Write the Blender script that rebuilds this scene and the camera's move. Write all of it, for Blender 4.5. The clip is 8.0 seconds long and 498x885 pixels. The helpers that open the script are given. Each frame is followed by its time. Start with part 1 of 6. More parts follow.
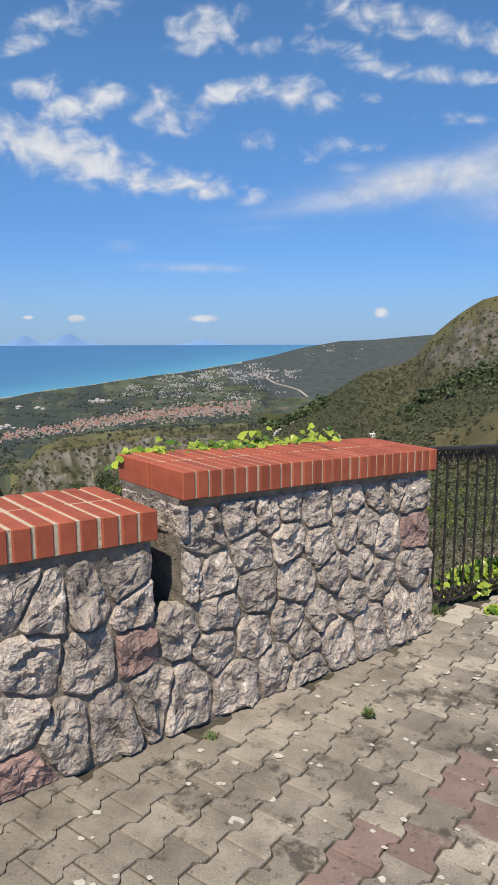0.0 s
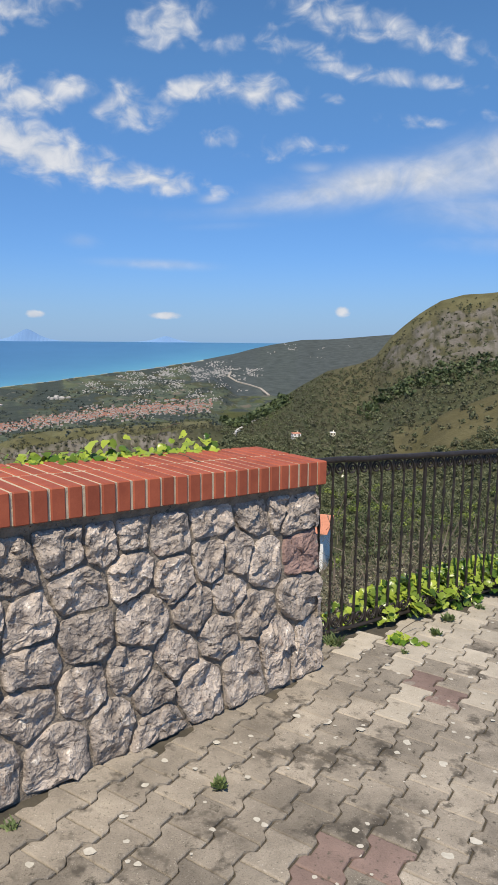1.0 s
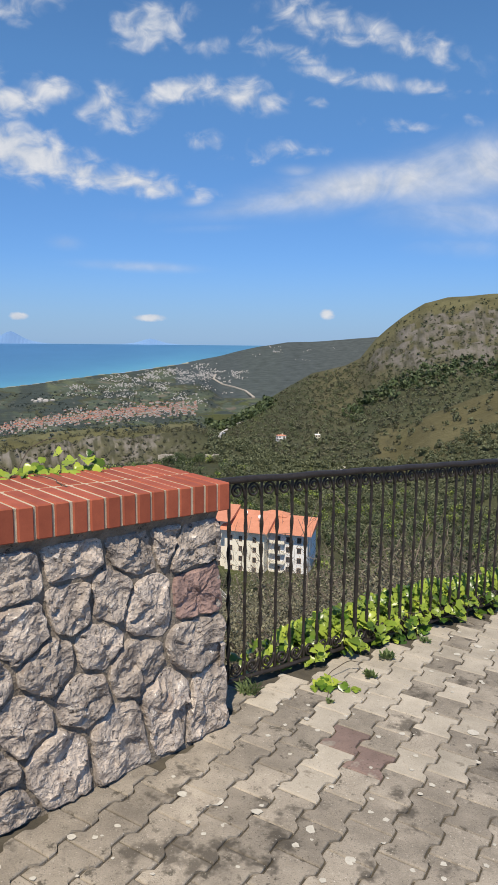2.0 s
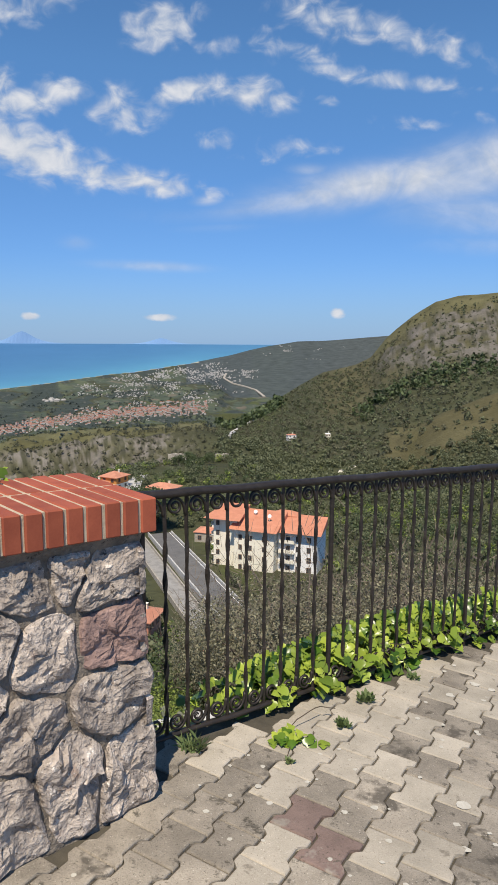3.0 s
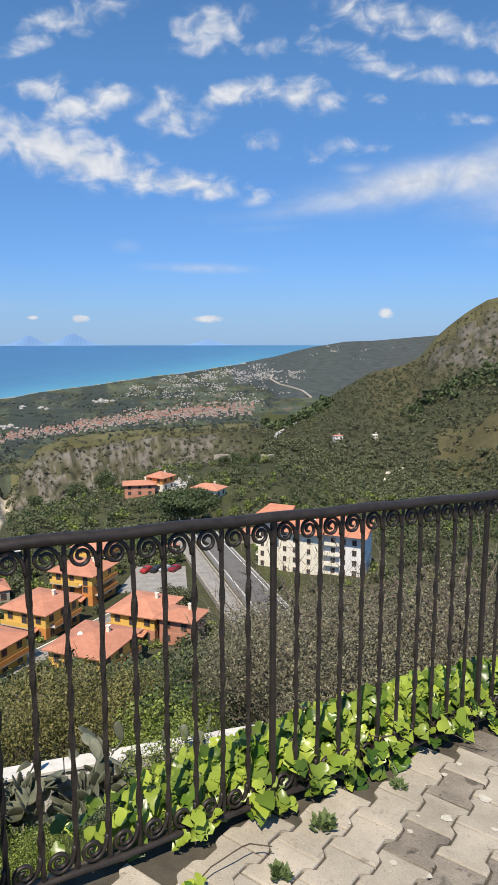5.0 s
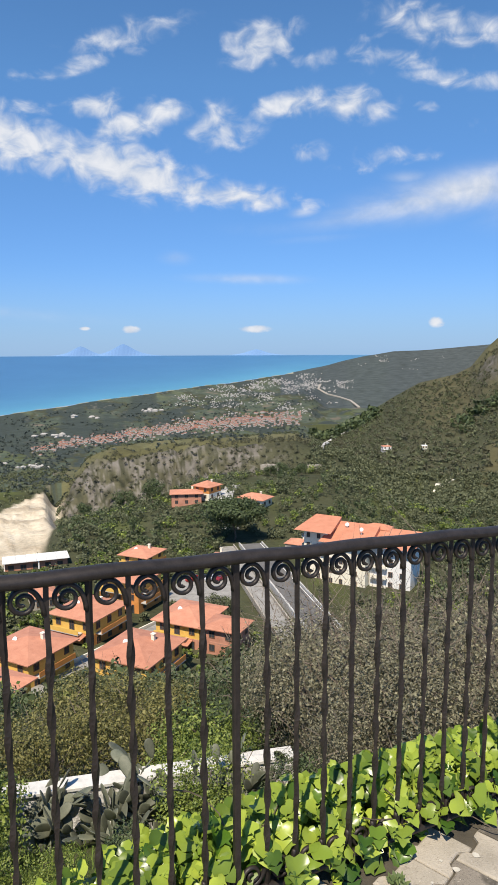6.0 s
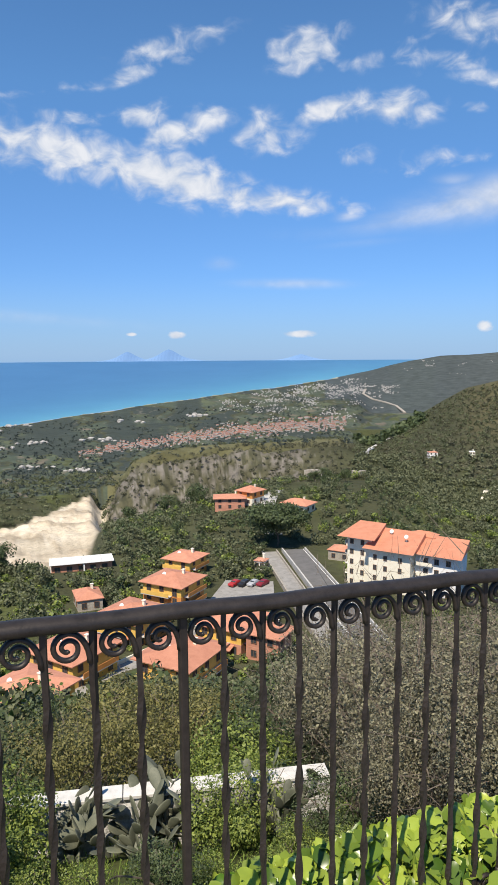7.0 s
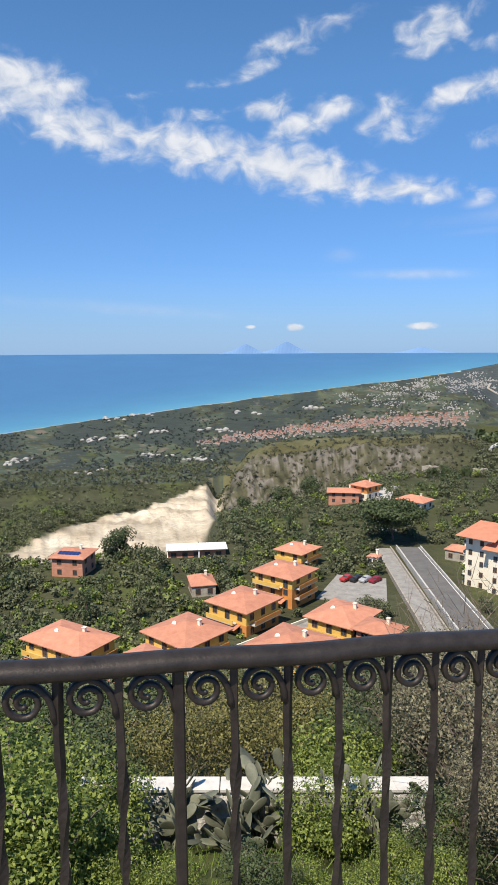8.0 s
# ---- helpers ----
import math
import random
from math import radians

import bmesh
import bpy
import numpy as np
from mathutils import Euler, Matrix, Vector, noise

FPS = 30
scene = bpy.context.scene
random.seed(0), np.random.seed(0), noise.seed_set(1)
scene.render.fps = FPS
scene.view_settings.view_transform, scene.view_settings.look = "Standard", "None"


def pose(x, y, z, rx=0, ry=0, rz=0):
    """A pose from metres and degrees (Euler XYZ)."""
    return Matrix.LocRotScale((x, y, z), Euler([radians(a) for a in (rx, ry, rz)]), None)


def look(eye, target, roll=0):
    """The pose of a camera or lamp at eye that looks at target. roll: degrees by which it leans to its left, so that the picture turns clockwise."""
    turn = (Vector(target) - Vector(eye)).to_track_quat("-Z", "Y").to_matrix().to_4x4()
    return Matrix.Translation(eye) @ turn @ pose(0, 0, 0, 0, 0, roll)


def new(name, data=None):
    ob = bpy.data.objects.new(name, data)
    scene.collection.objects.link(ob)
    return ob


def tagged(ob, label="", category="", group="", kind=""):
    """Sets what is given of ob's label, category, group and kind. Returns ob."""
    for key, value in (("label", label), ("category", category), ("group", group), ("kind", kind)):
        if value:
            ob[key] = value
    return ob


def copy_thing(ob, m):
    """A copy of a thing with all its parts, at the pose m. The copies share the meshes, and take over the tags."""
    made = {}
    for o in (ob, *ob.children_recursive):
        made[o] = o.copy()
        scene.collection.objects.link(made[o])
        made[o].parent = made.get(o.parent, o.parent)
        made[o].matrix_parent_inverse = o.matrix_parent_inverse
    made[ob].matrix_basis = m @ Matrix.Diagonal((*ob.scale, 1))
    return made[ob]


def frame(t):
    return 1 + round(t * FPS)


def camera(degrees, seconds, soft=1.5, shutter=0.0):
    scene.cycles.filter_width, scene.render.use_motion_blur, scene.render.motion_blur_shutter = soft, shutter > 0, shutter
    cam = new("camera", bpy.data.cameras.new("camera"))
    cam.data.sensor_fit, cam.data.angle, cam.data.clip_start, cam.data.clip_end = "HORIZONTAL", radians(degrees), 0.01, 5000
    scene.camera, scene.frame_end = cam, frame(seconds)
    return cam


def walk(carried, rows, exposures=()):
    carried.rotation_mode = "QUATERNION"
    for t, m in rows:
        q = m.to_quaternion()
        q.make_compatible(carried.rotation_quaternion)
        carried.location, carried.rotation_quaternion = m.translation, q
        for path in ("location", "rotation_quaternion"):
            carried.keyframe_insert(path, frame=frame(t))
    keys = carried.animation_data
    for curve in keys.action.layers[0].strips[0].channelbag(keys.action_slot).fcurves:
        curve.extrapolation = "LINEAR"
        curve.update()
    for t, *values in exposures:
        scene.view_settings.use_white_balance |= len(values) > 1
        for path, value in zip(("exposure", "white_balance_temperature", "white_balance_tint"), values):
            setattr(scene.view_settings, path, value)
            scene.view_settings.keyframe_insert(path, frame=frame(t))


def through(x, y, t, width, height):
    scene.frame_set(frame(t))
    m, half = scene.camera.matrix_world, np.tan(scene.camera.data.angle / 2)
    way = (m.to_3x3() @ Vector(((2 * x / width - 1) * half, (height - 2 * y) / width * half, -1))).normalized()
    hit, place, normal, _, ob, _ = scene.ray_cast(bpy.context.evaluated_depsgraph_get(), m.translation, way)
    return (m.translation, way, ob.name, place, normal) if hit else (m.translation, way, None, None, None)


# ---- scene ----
cam = camera(40.3, 8.0, soft=1.6)
PATH = [
    (0, (0.163, 0.169, 1.79), (0.168, 2.146, 1.486), -0.1),
    (0.5, (0.416, 0.382, 1.798), (0.48, 2.357, 1.491), 0.3),
    (1, (0.648, 0.674, 1.773), (0.766, 2.646, 1.464), 0.6),
    (1.5, (0.842, 0.913, 1.768), (0.994, 2.883, 1.461), 0.8),
    (2, (1.079, 1.162, 1.763), (1.24, 3.133, 1.461), 0.6),
    (3.5, (1.518, 1.916, 1.682), (1.624, 3.889, 1.374), 0.3),
    (4, (1.672, 2.09, 1.689), (1.756, 4.064, 1.377), 0.2),
    (4.5, (1.776, 2.322, 1.663), (1.826, 4.297, 1.352), 0.1),
    (6, (2.118, 2.957, 1.61), (1.972, 4.933, 1.336), -0.2),
    (6.5, (2.205, 3.112, 1.628), (1.999, 5.084, 1.363), -0.3),
    (7, (2.294, 3.284, 1.619), (2.019, 5.248, 1.36), -0.4),
    (7.5, (2.386, 3.472, 1.607), (1.999, 5.416, 1.343), -0.3),
    (8, (2.393, 3.673, 1.587), (1.788, 5.559, 1.308), -0.3),
]
walk(cam, [(t, look(eye, target, roll)) for t, eye, target, roll in PATH],
     [(0, -0.04, 6900, 10), (2, -0.06, 6900, 10), (4.5, 0.0, 6900, 10), (6, 0.12, 6900, 10), (8, 0.14, 6900, 10)])

# ---- light: afternoon sun from behind, a blue sky with drifting clouds ----
SUN_AZ, SUN_EL = 193.0, 57.0        # degrees clockwise from +y, and above the level
sun = new("sun", bpy.data.lights.new("sun", "SUN"))
sun.data.energy, sun.data.angle, sun.data.color = 5.4, radians(0.53), (1.0, 0.92, 0.80)
_s = Vector((math.sin(radians(SUN_AZ)) * math.cos(radians(SUN_EL)), math.cos(radians(SUN_AZ)) * math.cos(radians(SUN_EL)), math.sin(radians(SUN_EL))))
sun.matrix_world = Matrix.Translation((0, 0, 40)) @ _s.to_track_quat("Z", "Y").to_matrix().to_4x4()
scene.view_settings.exposure = 0.0

# clouds: azimuth, elevation, half width, half height, tilt (degrees), density
HEAPS = [
    (-36.1, 19.0, 4.81, 1.51, -4.2, 1.25), (-30.4, 16.5, 4.73, 1.39, -6.6, 1.15), (-22.9, 15.4, 5.89, 1.52, -8.5, 1.1), (-14.3, 13.9, 6.0, 1.47, -10.7, 1.25),
    (-6.7, 12.3, 6.21, 0.82, -7.3, 1.1), (-22.9, 17.7, 4.24, 0.58, -0.7, 0.62), (-13.3, 22.8, 3.81, 0.84, 12.2, 0.78), (-17.5, 20.7, 3.48, 0.52, 16.2, 0.75),
    (-22.0, 19.7, 1.34, 0.49, 1.5, 0.5), (-16.2, 18.1, 1.91, 0.77, 9.5, 1.05), (-13.9, 16.9, 2.72, 0.94, 9.1, 1.0), (-10.8, 18.0, 2.66, 0.84, -1.7, 0.85),
    (-6.4, 17.1, 2.6, 1.38, -3.0, 0.85), (-1.2, 18.6, 2.58, 0.8, 12.9, 1.0), (-3.2, 22.6, 2.42, 1.16, 11.4, 1.1), (0.8, 15.2, 1.43, 0.69, -4.6, 0.7),
    (-25.6, 19.0, 2.67, 0.34, 7.4, 0.42), (3.9, 18.4, 2.69, 0.9, -5.4, 1.05), (1.1, 15.1, 1.58, 0.64, -14.9, 0.6), (5.9, 14.4, 3.4, 0.96, 6.5, 0.58),
    (9.7, 14.5, 1.79, 0.39, -1.9, 0.55), (3.3, 21.6, 3.99, 0.78, 4.2, 0.55), (7.2, 21.2, 2.91, 0.64, -10.9, 0.72), (10.7, 23.0, 4.68, 1.09, -14.1, 0.85),
    (16.7, 21.4, 4.81, 0.9, -16.3, 0.78), (14.2, 19.2, 6.93, 0.58, -8.6, 0.72), (20.5, 18.2, 3.71, 0.32, -8.2, 0.5), (9.9, 18.0, 1.15, 0.34, -2.3, 0.75),
    (16.0, 16.1, 2.57, 0.5, -3.9, 0.62), (21.8, 16.2, 2.23, 0.59, -5.5, 0.42), (-12.9, 22.5, 4.11, 0.87, 18.7, 0.55), (5.5, 22.8, 2.24, 0.55, 12.1, 0.45),
]
VEILS = [
    (9.1, 11.2, 6.15, 0.75, 8.9, 0.85), (16.1, 12.3, 8.21, 1.21, 7.5, 1.0), (23.2, 12.9, 7.58, 1.74, 6.1, 1.0), (22.9, 9.6, 6.94, 1.7, -5.5, 0.55),
    (21.8, 7.2, 3.74, 0.67, -2.9, 0.42), (8.6, 13.1, 1.53, 0.41, -1.7, 0.45), (-10.1, 7.3, 1.19, 0.48, -0.7, 0.42), (-4.4, 5.7, 3.74, 0.35, -1.1, 0.6),
    (0.3, 10.8, 0.99, 0.33, 5.2, 0.7), (-1.8, 9.6, 5.09, 0.58, 0.5, 0.22), (-27.6, 3.1, 10.36, 0.5, -3.7, 0.34), (1.6, 8.8, 3.27, 0.33, 3.0, 0.3),
]
PUFFS = [(-3.6, 1.62, 1.7, 0.42), (11.0, 2.05, 0.85, 0.55), (-13.9, 1.6, 1.0, 0.40), (-17.6, 1.65, 0.6, 0.22)]


def sky_world():
    world = bpy.data.worlds.new("sky")
    scene.world = world
    world.use_nodes = True
    nt = world.node_tree
    nt.nodes.clear()
    N, L = nt.nodes.new, nt.links.new

    def m(op, a, b=None, c=None, clamp=False):
        n = N("ShaderNodeMath")
        n.operation, n.use_clamp = op, clamp
        for i, v in enumerate((a, b, c)):
            if v is None:
                continue
            if isinstance(v, (int, float)):
                n.inputs[i].default_value = v
            else:
                L(v, n.inputs[i])
        return n.outputs[0]

    sky = N("ShaderNodeTexSky")
    sky.sky_type, sky.sun_disc = "NISHITA", False
    sky.sun_elevation, sky.sun_rotation = radians(SUN_EL), radians(SUN_AZ)
    sky.altitude, sky.air_density, sky.dust_density, sky.ozone_density = 1500, 1.0, 0.0, 5.0
    co = N("ShaderNodeTexCoord")
    sep = N("ShaderNodeSeparateXYZ")
    L(co.outputs["Generated"], sep.inputs[0])
    az = m("MULTIPLY", m("ARCTAN2", sep.outputs[0], sep.outputs[1]), 57.2958)
    el = m("MULTIPLY", m("ARCSINE", sep.outputs[2]), 57.2958)
    plane = N("ShaderNodeCombineXYZ")
    L(az, plane.inputs[0]), L(m("MULTIPLY", el, 1.45), plane.inputs[1])

    def noise_tex(scale, detail, rough, distort=0.0):
        n = N("ShaderNodeTexNoise")
        n.inputs["Scale"].default_value, n.inputs["Detail"].default_value = scale, detail
        n.inputs["Roughness"].default_value, n.inputs["Distortion"].default_value = rough, distort
        L(plane.outputs[0], n.inputs["Vector"])
        return n.outputs["Fac"]

    flat = N("ShaderNodeCombineXYZ")
    L(az, flat.inputs[0]), L(el, flat.inputs[1])

    def bank(rows):
        """The densest of a list of soft ellipses in the sky."""
        total = None
        for a, e, w, h, tilt, dens in rows:
            mp = N("ShaderNodeMapping")
            mp.vector_type = "TEXTURE"
            L(flat.outputs[0], mp.inputs["Vector"])
            mp.inputs["Location"].default_value = (a, e, 0)
            mp.inputs["Rotation"].default_value = (0, 0, radians(tilt))
            mp.inputs["Scale"].default_value = (w, h, 1)
            dot = N("ShaderNodeVectorMath")
            dot.operation = "DOT_PRODUCT"
            L(mp.outputs[0], dot.inputs[0]), L(mp.outputs[0], dot.inputs[1])
            blob = m("MULTIPLY", m("POWER", 0.60, dot.outputs["Value"]), dens)
            total = blob if total is None else m("MAXIMUM", total, blob)
        return total

    heaps, veils = bank(HEAPS), bank(VEILS)
    billow, wisp = noise_tex(0.50, 8, 0.52, 0.45), noise_tex(0.16, 7, 0.62, 0.9)
    shape = m("ADD", m("SUBTRACT", heaps, 0.20), m("MULTIPLY", m("SUBTRACT", billow, 0.50), 2.0))
    shape = m("MULTIPLY", shape, m("MULTIPLY", heaps, 2.0, clamp=True))
    veil = m("MULTIPLY", veils, m("MULTIPLY_ADD", m("SUBTRACT", wisp, 0.5), 1.5, 0.92))
    shape = m("MAXIMUM", shape, m("MULTIPLY", veil, 0.95))
    small = noise_tex(1.5, 5, 0.6, 0.3)
    puff = None
    for a, e, w, h in PUFFS:
        q = m("ADD", m("POWER", m("ABSOLUTE", m("MULTIPLY", m("SUBTRACT", az, a), 1 / w)), 2.0), m("POWER", m("ABSOLUTE", m("MULTIPLY", m("SUBTRACT", el, e), 1 / h)), 2.0))
        one = m("SUBTRACT", 1.25, m("ADD", q, m("MULTIPLY", small, 0.9)))
        puff = one if puff is None else m("MAXIMUM", puff, one)
    shape = m("MAXIMUM", shape, m("MULTIPLY", puff, 1.5))
    ramp = N("ShaderNodeMapRange")
    ramp.interpolation_type = "SMOOTHSTEP"
    L(shape, ramp.inputs["Value"])
    ramp.inputs["From Min"].default_value, ramp.inputs["From Max"].default_value = 0.06, 1.12
    ramp.inputs["To Max"].default_value = 0.96
    mix = N("ShaderNodeMix")
    mix.data_type = "RGBA"
    L(ramp.outputs[0], mix.inputs["Factor"])
    tint = N("ShaderNodeMix")
    tint.data_type, tint.blend_type = "RGBA", "MULTIPLY"
    tint.inputs["Factor"].default_value = 1.0
    high = N("ShaderNodeMapRange")
    L(el, high.inputs["Value"])
    high.inputs["From Min"].default_value, high.inputs["From Max"].default_value = -1.0, 20.0
    grade = N("ShaderNodeMix")
    grade.data_type = "RGBA"
    L(high.outputs[0], grade.inputs["Factor"])
    grade.inputs["A"].default_value, grade.inputs["B"].default_value = (0.44, 0.63, 1.06, 1), (0.90, 1.34, 1.57, 1)
    L(grade.outputs["Result"], tint.inputs["B"])
    L(sky.outputs[0], tint.inputs["A"])
    # haze low over the sea
    low = N("ShaderNodeMapRange")
    low.interpolation_type = "SMOOTHSTEP"
    L(el, low.inputs["Value"])
    low.inputs["From Min"].default_value, low.inputs["From Max"].default_value = 7.0, -2.5
    low.inputs["To Max"].default_value = 0.92
    haze = N("ShaderNodeMix")
    haze.data_type = "RGBA"
    L(low.outputs[0], haze.inputs["Factor"]), L(tint.outputs["Result"], haze.inputs["A"])
    haze.inputs["B"].default_value = (2.75, 4.55, 7.3, 1)
    L(haze.outputs["Result"], mix.inputs["A"])
    # grey undersides and bright tops
    lit = N("ShaderNodeMapRange")
    L(m("ADD", billow, m("MULTIPLY", shape, 0.12)), lit.inputs["Value"])
    lit.inputs["From Min"].default_value, lit.inputs["From Max"].default_value = 0.42, 0.80
    white = N("ShaderNodeMix")
    white.data_type = "RGBA"
    L(lit.outputs[0], white.inputs["Factor"])
    white.inputs["A"].default_value, white.inputs["B"].default_value = (5.0, 5.8, 7.2, 1), (7.4, 7.8, 8.6, 1)
    L(white.outputs["Result"], mix.inputs["B"])
    bg = N("ShaderNodeBackground")
    L(mix.outputs["Result"], bg.inputs["Color"])
    bg.inputs["Strength"].default_value = 0.102
    out = N("ShaderNodeOutputWorld")
    L(bg.outputs[0], out.inputs["Surface"])


sky_world()

# ---- materials ----
def rgb(c):
    return (c[0], c[1], c[2], 1.0)


def material(name, dark, light, rough=0.8, scale=6.0, bump=0.3, depth=0.01, grain=60.0, metal=0.0, vary=0.0, spots=None, spec=0.4, attr=None):
    """Two-scale noise between two colours; vary: by object; spots: (colour, scale, amount); attr: colour layer that the noise tints."""
    mat = bpy.data.materials.new(name)
    mat.use_nodes = True
    nt = mat.node_tree
    N, L = nt.nodes.new, nt.links.new
    p = nt.nodes["Principled BSDF"]
    co = N("ShaderNodeNewGeometry").outputs["Position"]

    def tex(s, detail=5.0, r=0.6):
        n = N("ShaderNodeTexNoise")
        n.inputs["Scale"].default_value, n.inputs["Detail"].default_value, n.inputs["Roughness"].default_value = s, detail, r
        L(co, n.inputs["Vector"])
        return n.outputs["Fac"]

    big, small = tex(scale), tex(grain, 3.0)
    mixf = N("ShaderNodeMath")
    mixf.operation = "MULTIPLY_ADD"
    L(small, mixf.inputs[0])
    mixf.inputs[1].default_value = 0.6
    half = N("ShaderNodeMath")
    half.operation = "MULTIPLY_ADD"
    L(big, half.inputs[0])
    half.inputs[1].default_value, half.inputs[2].default_value = 1.6, -0.6
    L(half.outputs[0], mixf.inputs[2])
    mix = N("ShaderNodeMix")
    mix.data_type = "RGBA"
    L(mixf.outputs[0], mix.inputs["Factor"])
    mix.inputs["A"].default_value, mix.inputs["B"].default_value = rgb(dark), rgb(light)
    colour = mix.outputs["Result"]
    if attr:
        layer = N("ShaderNodeAttribute")
        layer.attribute_name = attr
        mul = N("ShaderNodeMix")
        mul.data_type, mul.blend_type = "RGBA", "MULTIPLY"
        mul.inputs["Factor"].default_value = 1.0
        L(layer.outputs["Color"], mul.inputs["A"]), L(colour, mul.inputs["B"])
        colour = mul.outputs["Result"]
    if spots:
        for sc, ss, amount in (spots if isinstance(spots, list) else [spots]):
            n = tex(ss, 4.0, 0.7)
            r = N("ShaderNodeMapRange")
            L(n, r.inputs["Value"])
            r.inputs["From Min"].default_value, r.inputs["From Max"].default_value = 0.66 - amount * 0.3, 0.74 - amount * 0.3
            m2 = N("ShaderNodeMix")
            m2.data_type = "RGBA"
            L(r.outputs[0], m2.inputs["Factor"]), L(colour, m2.inputs["A"])
            m2.inputs["B"].default_value = rgb(sc)
            colour = m2.outputs["Result"]
    if vary:
        info = N("ShaderNodeObjectInfo")
        hsv = N("ShaderNodeHueSaturation")
        r = N("ShaderNodeMapRange")
        L(info.outputs["Random"], r.inputs["Value"])
        r.inputs["To Min"].default_value, r.inputs["To Max"].default_value = 1 - vary, 1 + vary
        L(r.outputs[0], hsv.inputs["Value"]), L(colour, hsv.inputs["Color"])
        colour = hsv.outputs["Color"]
    L(colour, p.inputs["Base Color"])
    p.inputs["Roughness"].default_value, p.inputs["Metallic"].default_value = rough, metal
    p.inputs["Specular IOR Level"].default_value = spec
    if bump:
        b = N("ShaderNodeBump")
        b.inputs["Strength"].default_value, b.inputs["Distance"].default_value = bump, depth
        L(mixf.outputs[0], b.inputs["Height"]), L(b.outputs[0], p.inputs["Normal"])
    return mat


def leaf_material(name, dark, light, rough=0.45, island=True, through=0.25):
    """Leaves: colour by island, a little light through the blade."""
    mat = bpy.data.materials.new(name)
    mat.use_nodes = True
    nt = mat.node_tree
    N, L = nt.nodes.new, nt.links.new
    p = nt.nodes["Principled BSDF"]
    mix = N("ShaderNodeMix")
    mix.data_type = "RGBA"
    mix.inputs["A"].default_value, mix.inputs["B"].default_value = rgb(dark), rgb(light)
    if island:
        L(N("ShaderNodeNewGeometry").outputs["Random Per Island"], mix.inputs["Factor"])
    else:
        L(N("ShaderNodeObjectInfo").outputs["Random"], mix.inputs["Factor"])
    L(mix.outputs["Result"], p.inputs["Base Color"])
    p.inputs["Roughness"].default_value = rough
    p.inputs["Specular IOR Level"].default_value = 0.35
    if through:
        tr = N("ShaderNodeBsdfTranslucent")
        L(mix.outputs["Result"], tr.inputs["Color"])
        ms = N("ShaderNodeMixShader")
        ms.inputs[0].default_value = through
        out = nt.nodes["Material Output"]
        L(p.outputs[0], ms.inputs[1]), L(tr.outputs[0], ms.inputs[2]), L(ms.outputs[0], out.inputs["Surface"])
    return mat


M_LAND = material("land", (0.6, 0.6, 0.55), (1.35, 1.35, 1.3), 0.95, 0.03, 0.6, 3.0, 0.35, attr="cover", spec=0.1)
M_SEA = material("sea", (0.045, 0.145, 0.30), (0.055, 0.17, 0.34), 0.6, 0.004, 0.0, 0.1, 0.05, attr="cover", spec=0.3)
M_PAVER = material("concrete_paver", (0.115, 0.10, 0.08), (0.44, 0.385, 0.31), 0.95, 4.5, 1.0, 0.005, 190, vary=0.26, spots=[((0.115, 0.10, 0.08), 5.0, 0.33), ((0.10, 0.088, 0.07), 150.0, 0.24), ((0.105, 0.092, 0.072), 17.0, 0.22), ((0.60, 0.55, 0.47), 120.0, 0.10)])
M_PAVER_RED = material("red_paver", (0.13, 0.092, 0.078), (0.33, 0.235, 0.20), 0.95, 4.5, 0.9, 0.005, 190, vary=0.22, spots=[((0.12, 0.09, 0.075), 60.0, 0.25), ((0.32, 0.28, 0.235), 7.0, 0.25), ((0.105, 0.092, 0.072), 15.0, 0.2)])
M_PAVER_CLEAN = material("clean_paver", (0.27, 0.24, 0.19), (0.55, 0.49, 0.40), 0.95, 5.0, 0.9, 0.004, 190, vary=0.12, spots=[((0.22, 0.19, 0.15), 140.0, 0.22), ((0.24, 0.21, 0.165), 14.0, 0.16), ((0.64, 0.59, 0.50), 120.0, 0.10)])
M_BED = material("joint_sand", (0.045, 0.04, 0.03), (0.11, 0.095, 0.07), 0.97, 14, 0.6, 0.006, 180)
M_STONE = material("limestone", (0.085, 0.070, 0.062), (0.70, 0.60, 0.51), 0.9, 11, 1.0, 0.020, 75, vary=0.22, spots=[((0.075, 0.062, 0.052), 30.0, 0.20), ((0.25, 0.19, 0.155), 7.0, 0.14), ((0.80, 0.73, 0.64), 22.0, 0.12), ((0.065, 0.054, 0.046), 85.0, 0.20), ((0.84, 0.78, 0.70), 75.0, 0.10)])
M_STONE_RED = material("reddish_limestone", (0.13, 0.085, 0.075), (0.46, 0.31, 0.265), 0.9, 9, 1.0, 0.015, 85, vary=0.1, spots=[((0.09, 0.06, 0.05), 34.0, 0.14)])
M_MORTAR = material("mortar", (0.10, 0.084, 0.066), (0.33, 0.28, 0.225), 0.97, 14, 1.0, 0.014, 110, spots=[((0.06, 0.05, 0.04), 40.0, 0.2)])
M_BRICK = material("terracotta_brick", (0.27, 0.062, 0.032), (0.42, 0.108, 0.054), 0.72, 14, 0.25, 0.002, 160, vary=0.14)
M_JOINT = material("pale_joint_mortar", (0.42, 0.33, 0.22), (0.62, 0.52, 0.38), 0.95, 30, 0.8, 0.004, 220)
M_IRON = material("wrought_iron", (0.018, 0.015, 0.013), (0.06, 0.048, 0.041), 0.5, 30, 0.4, 0.002, 200, metal=0.35, spec=0.5)
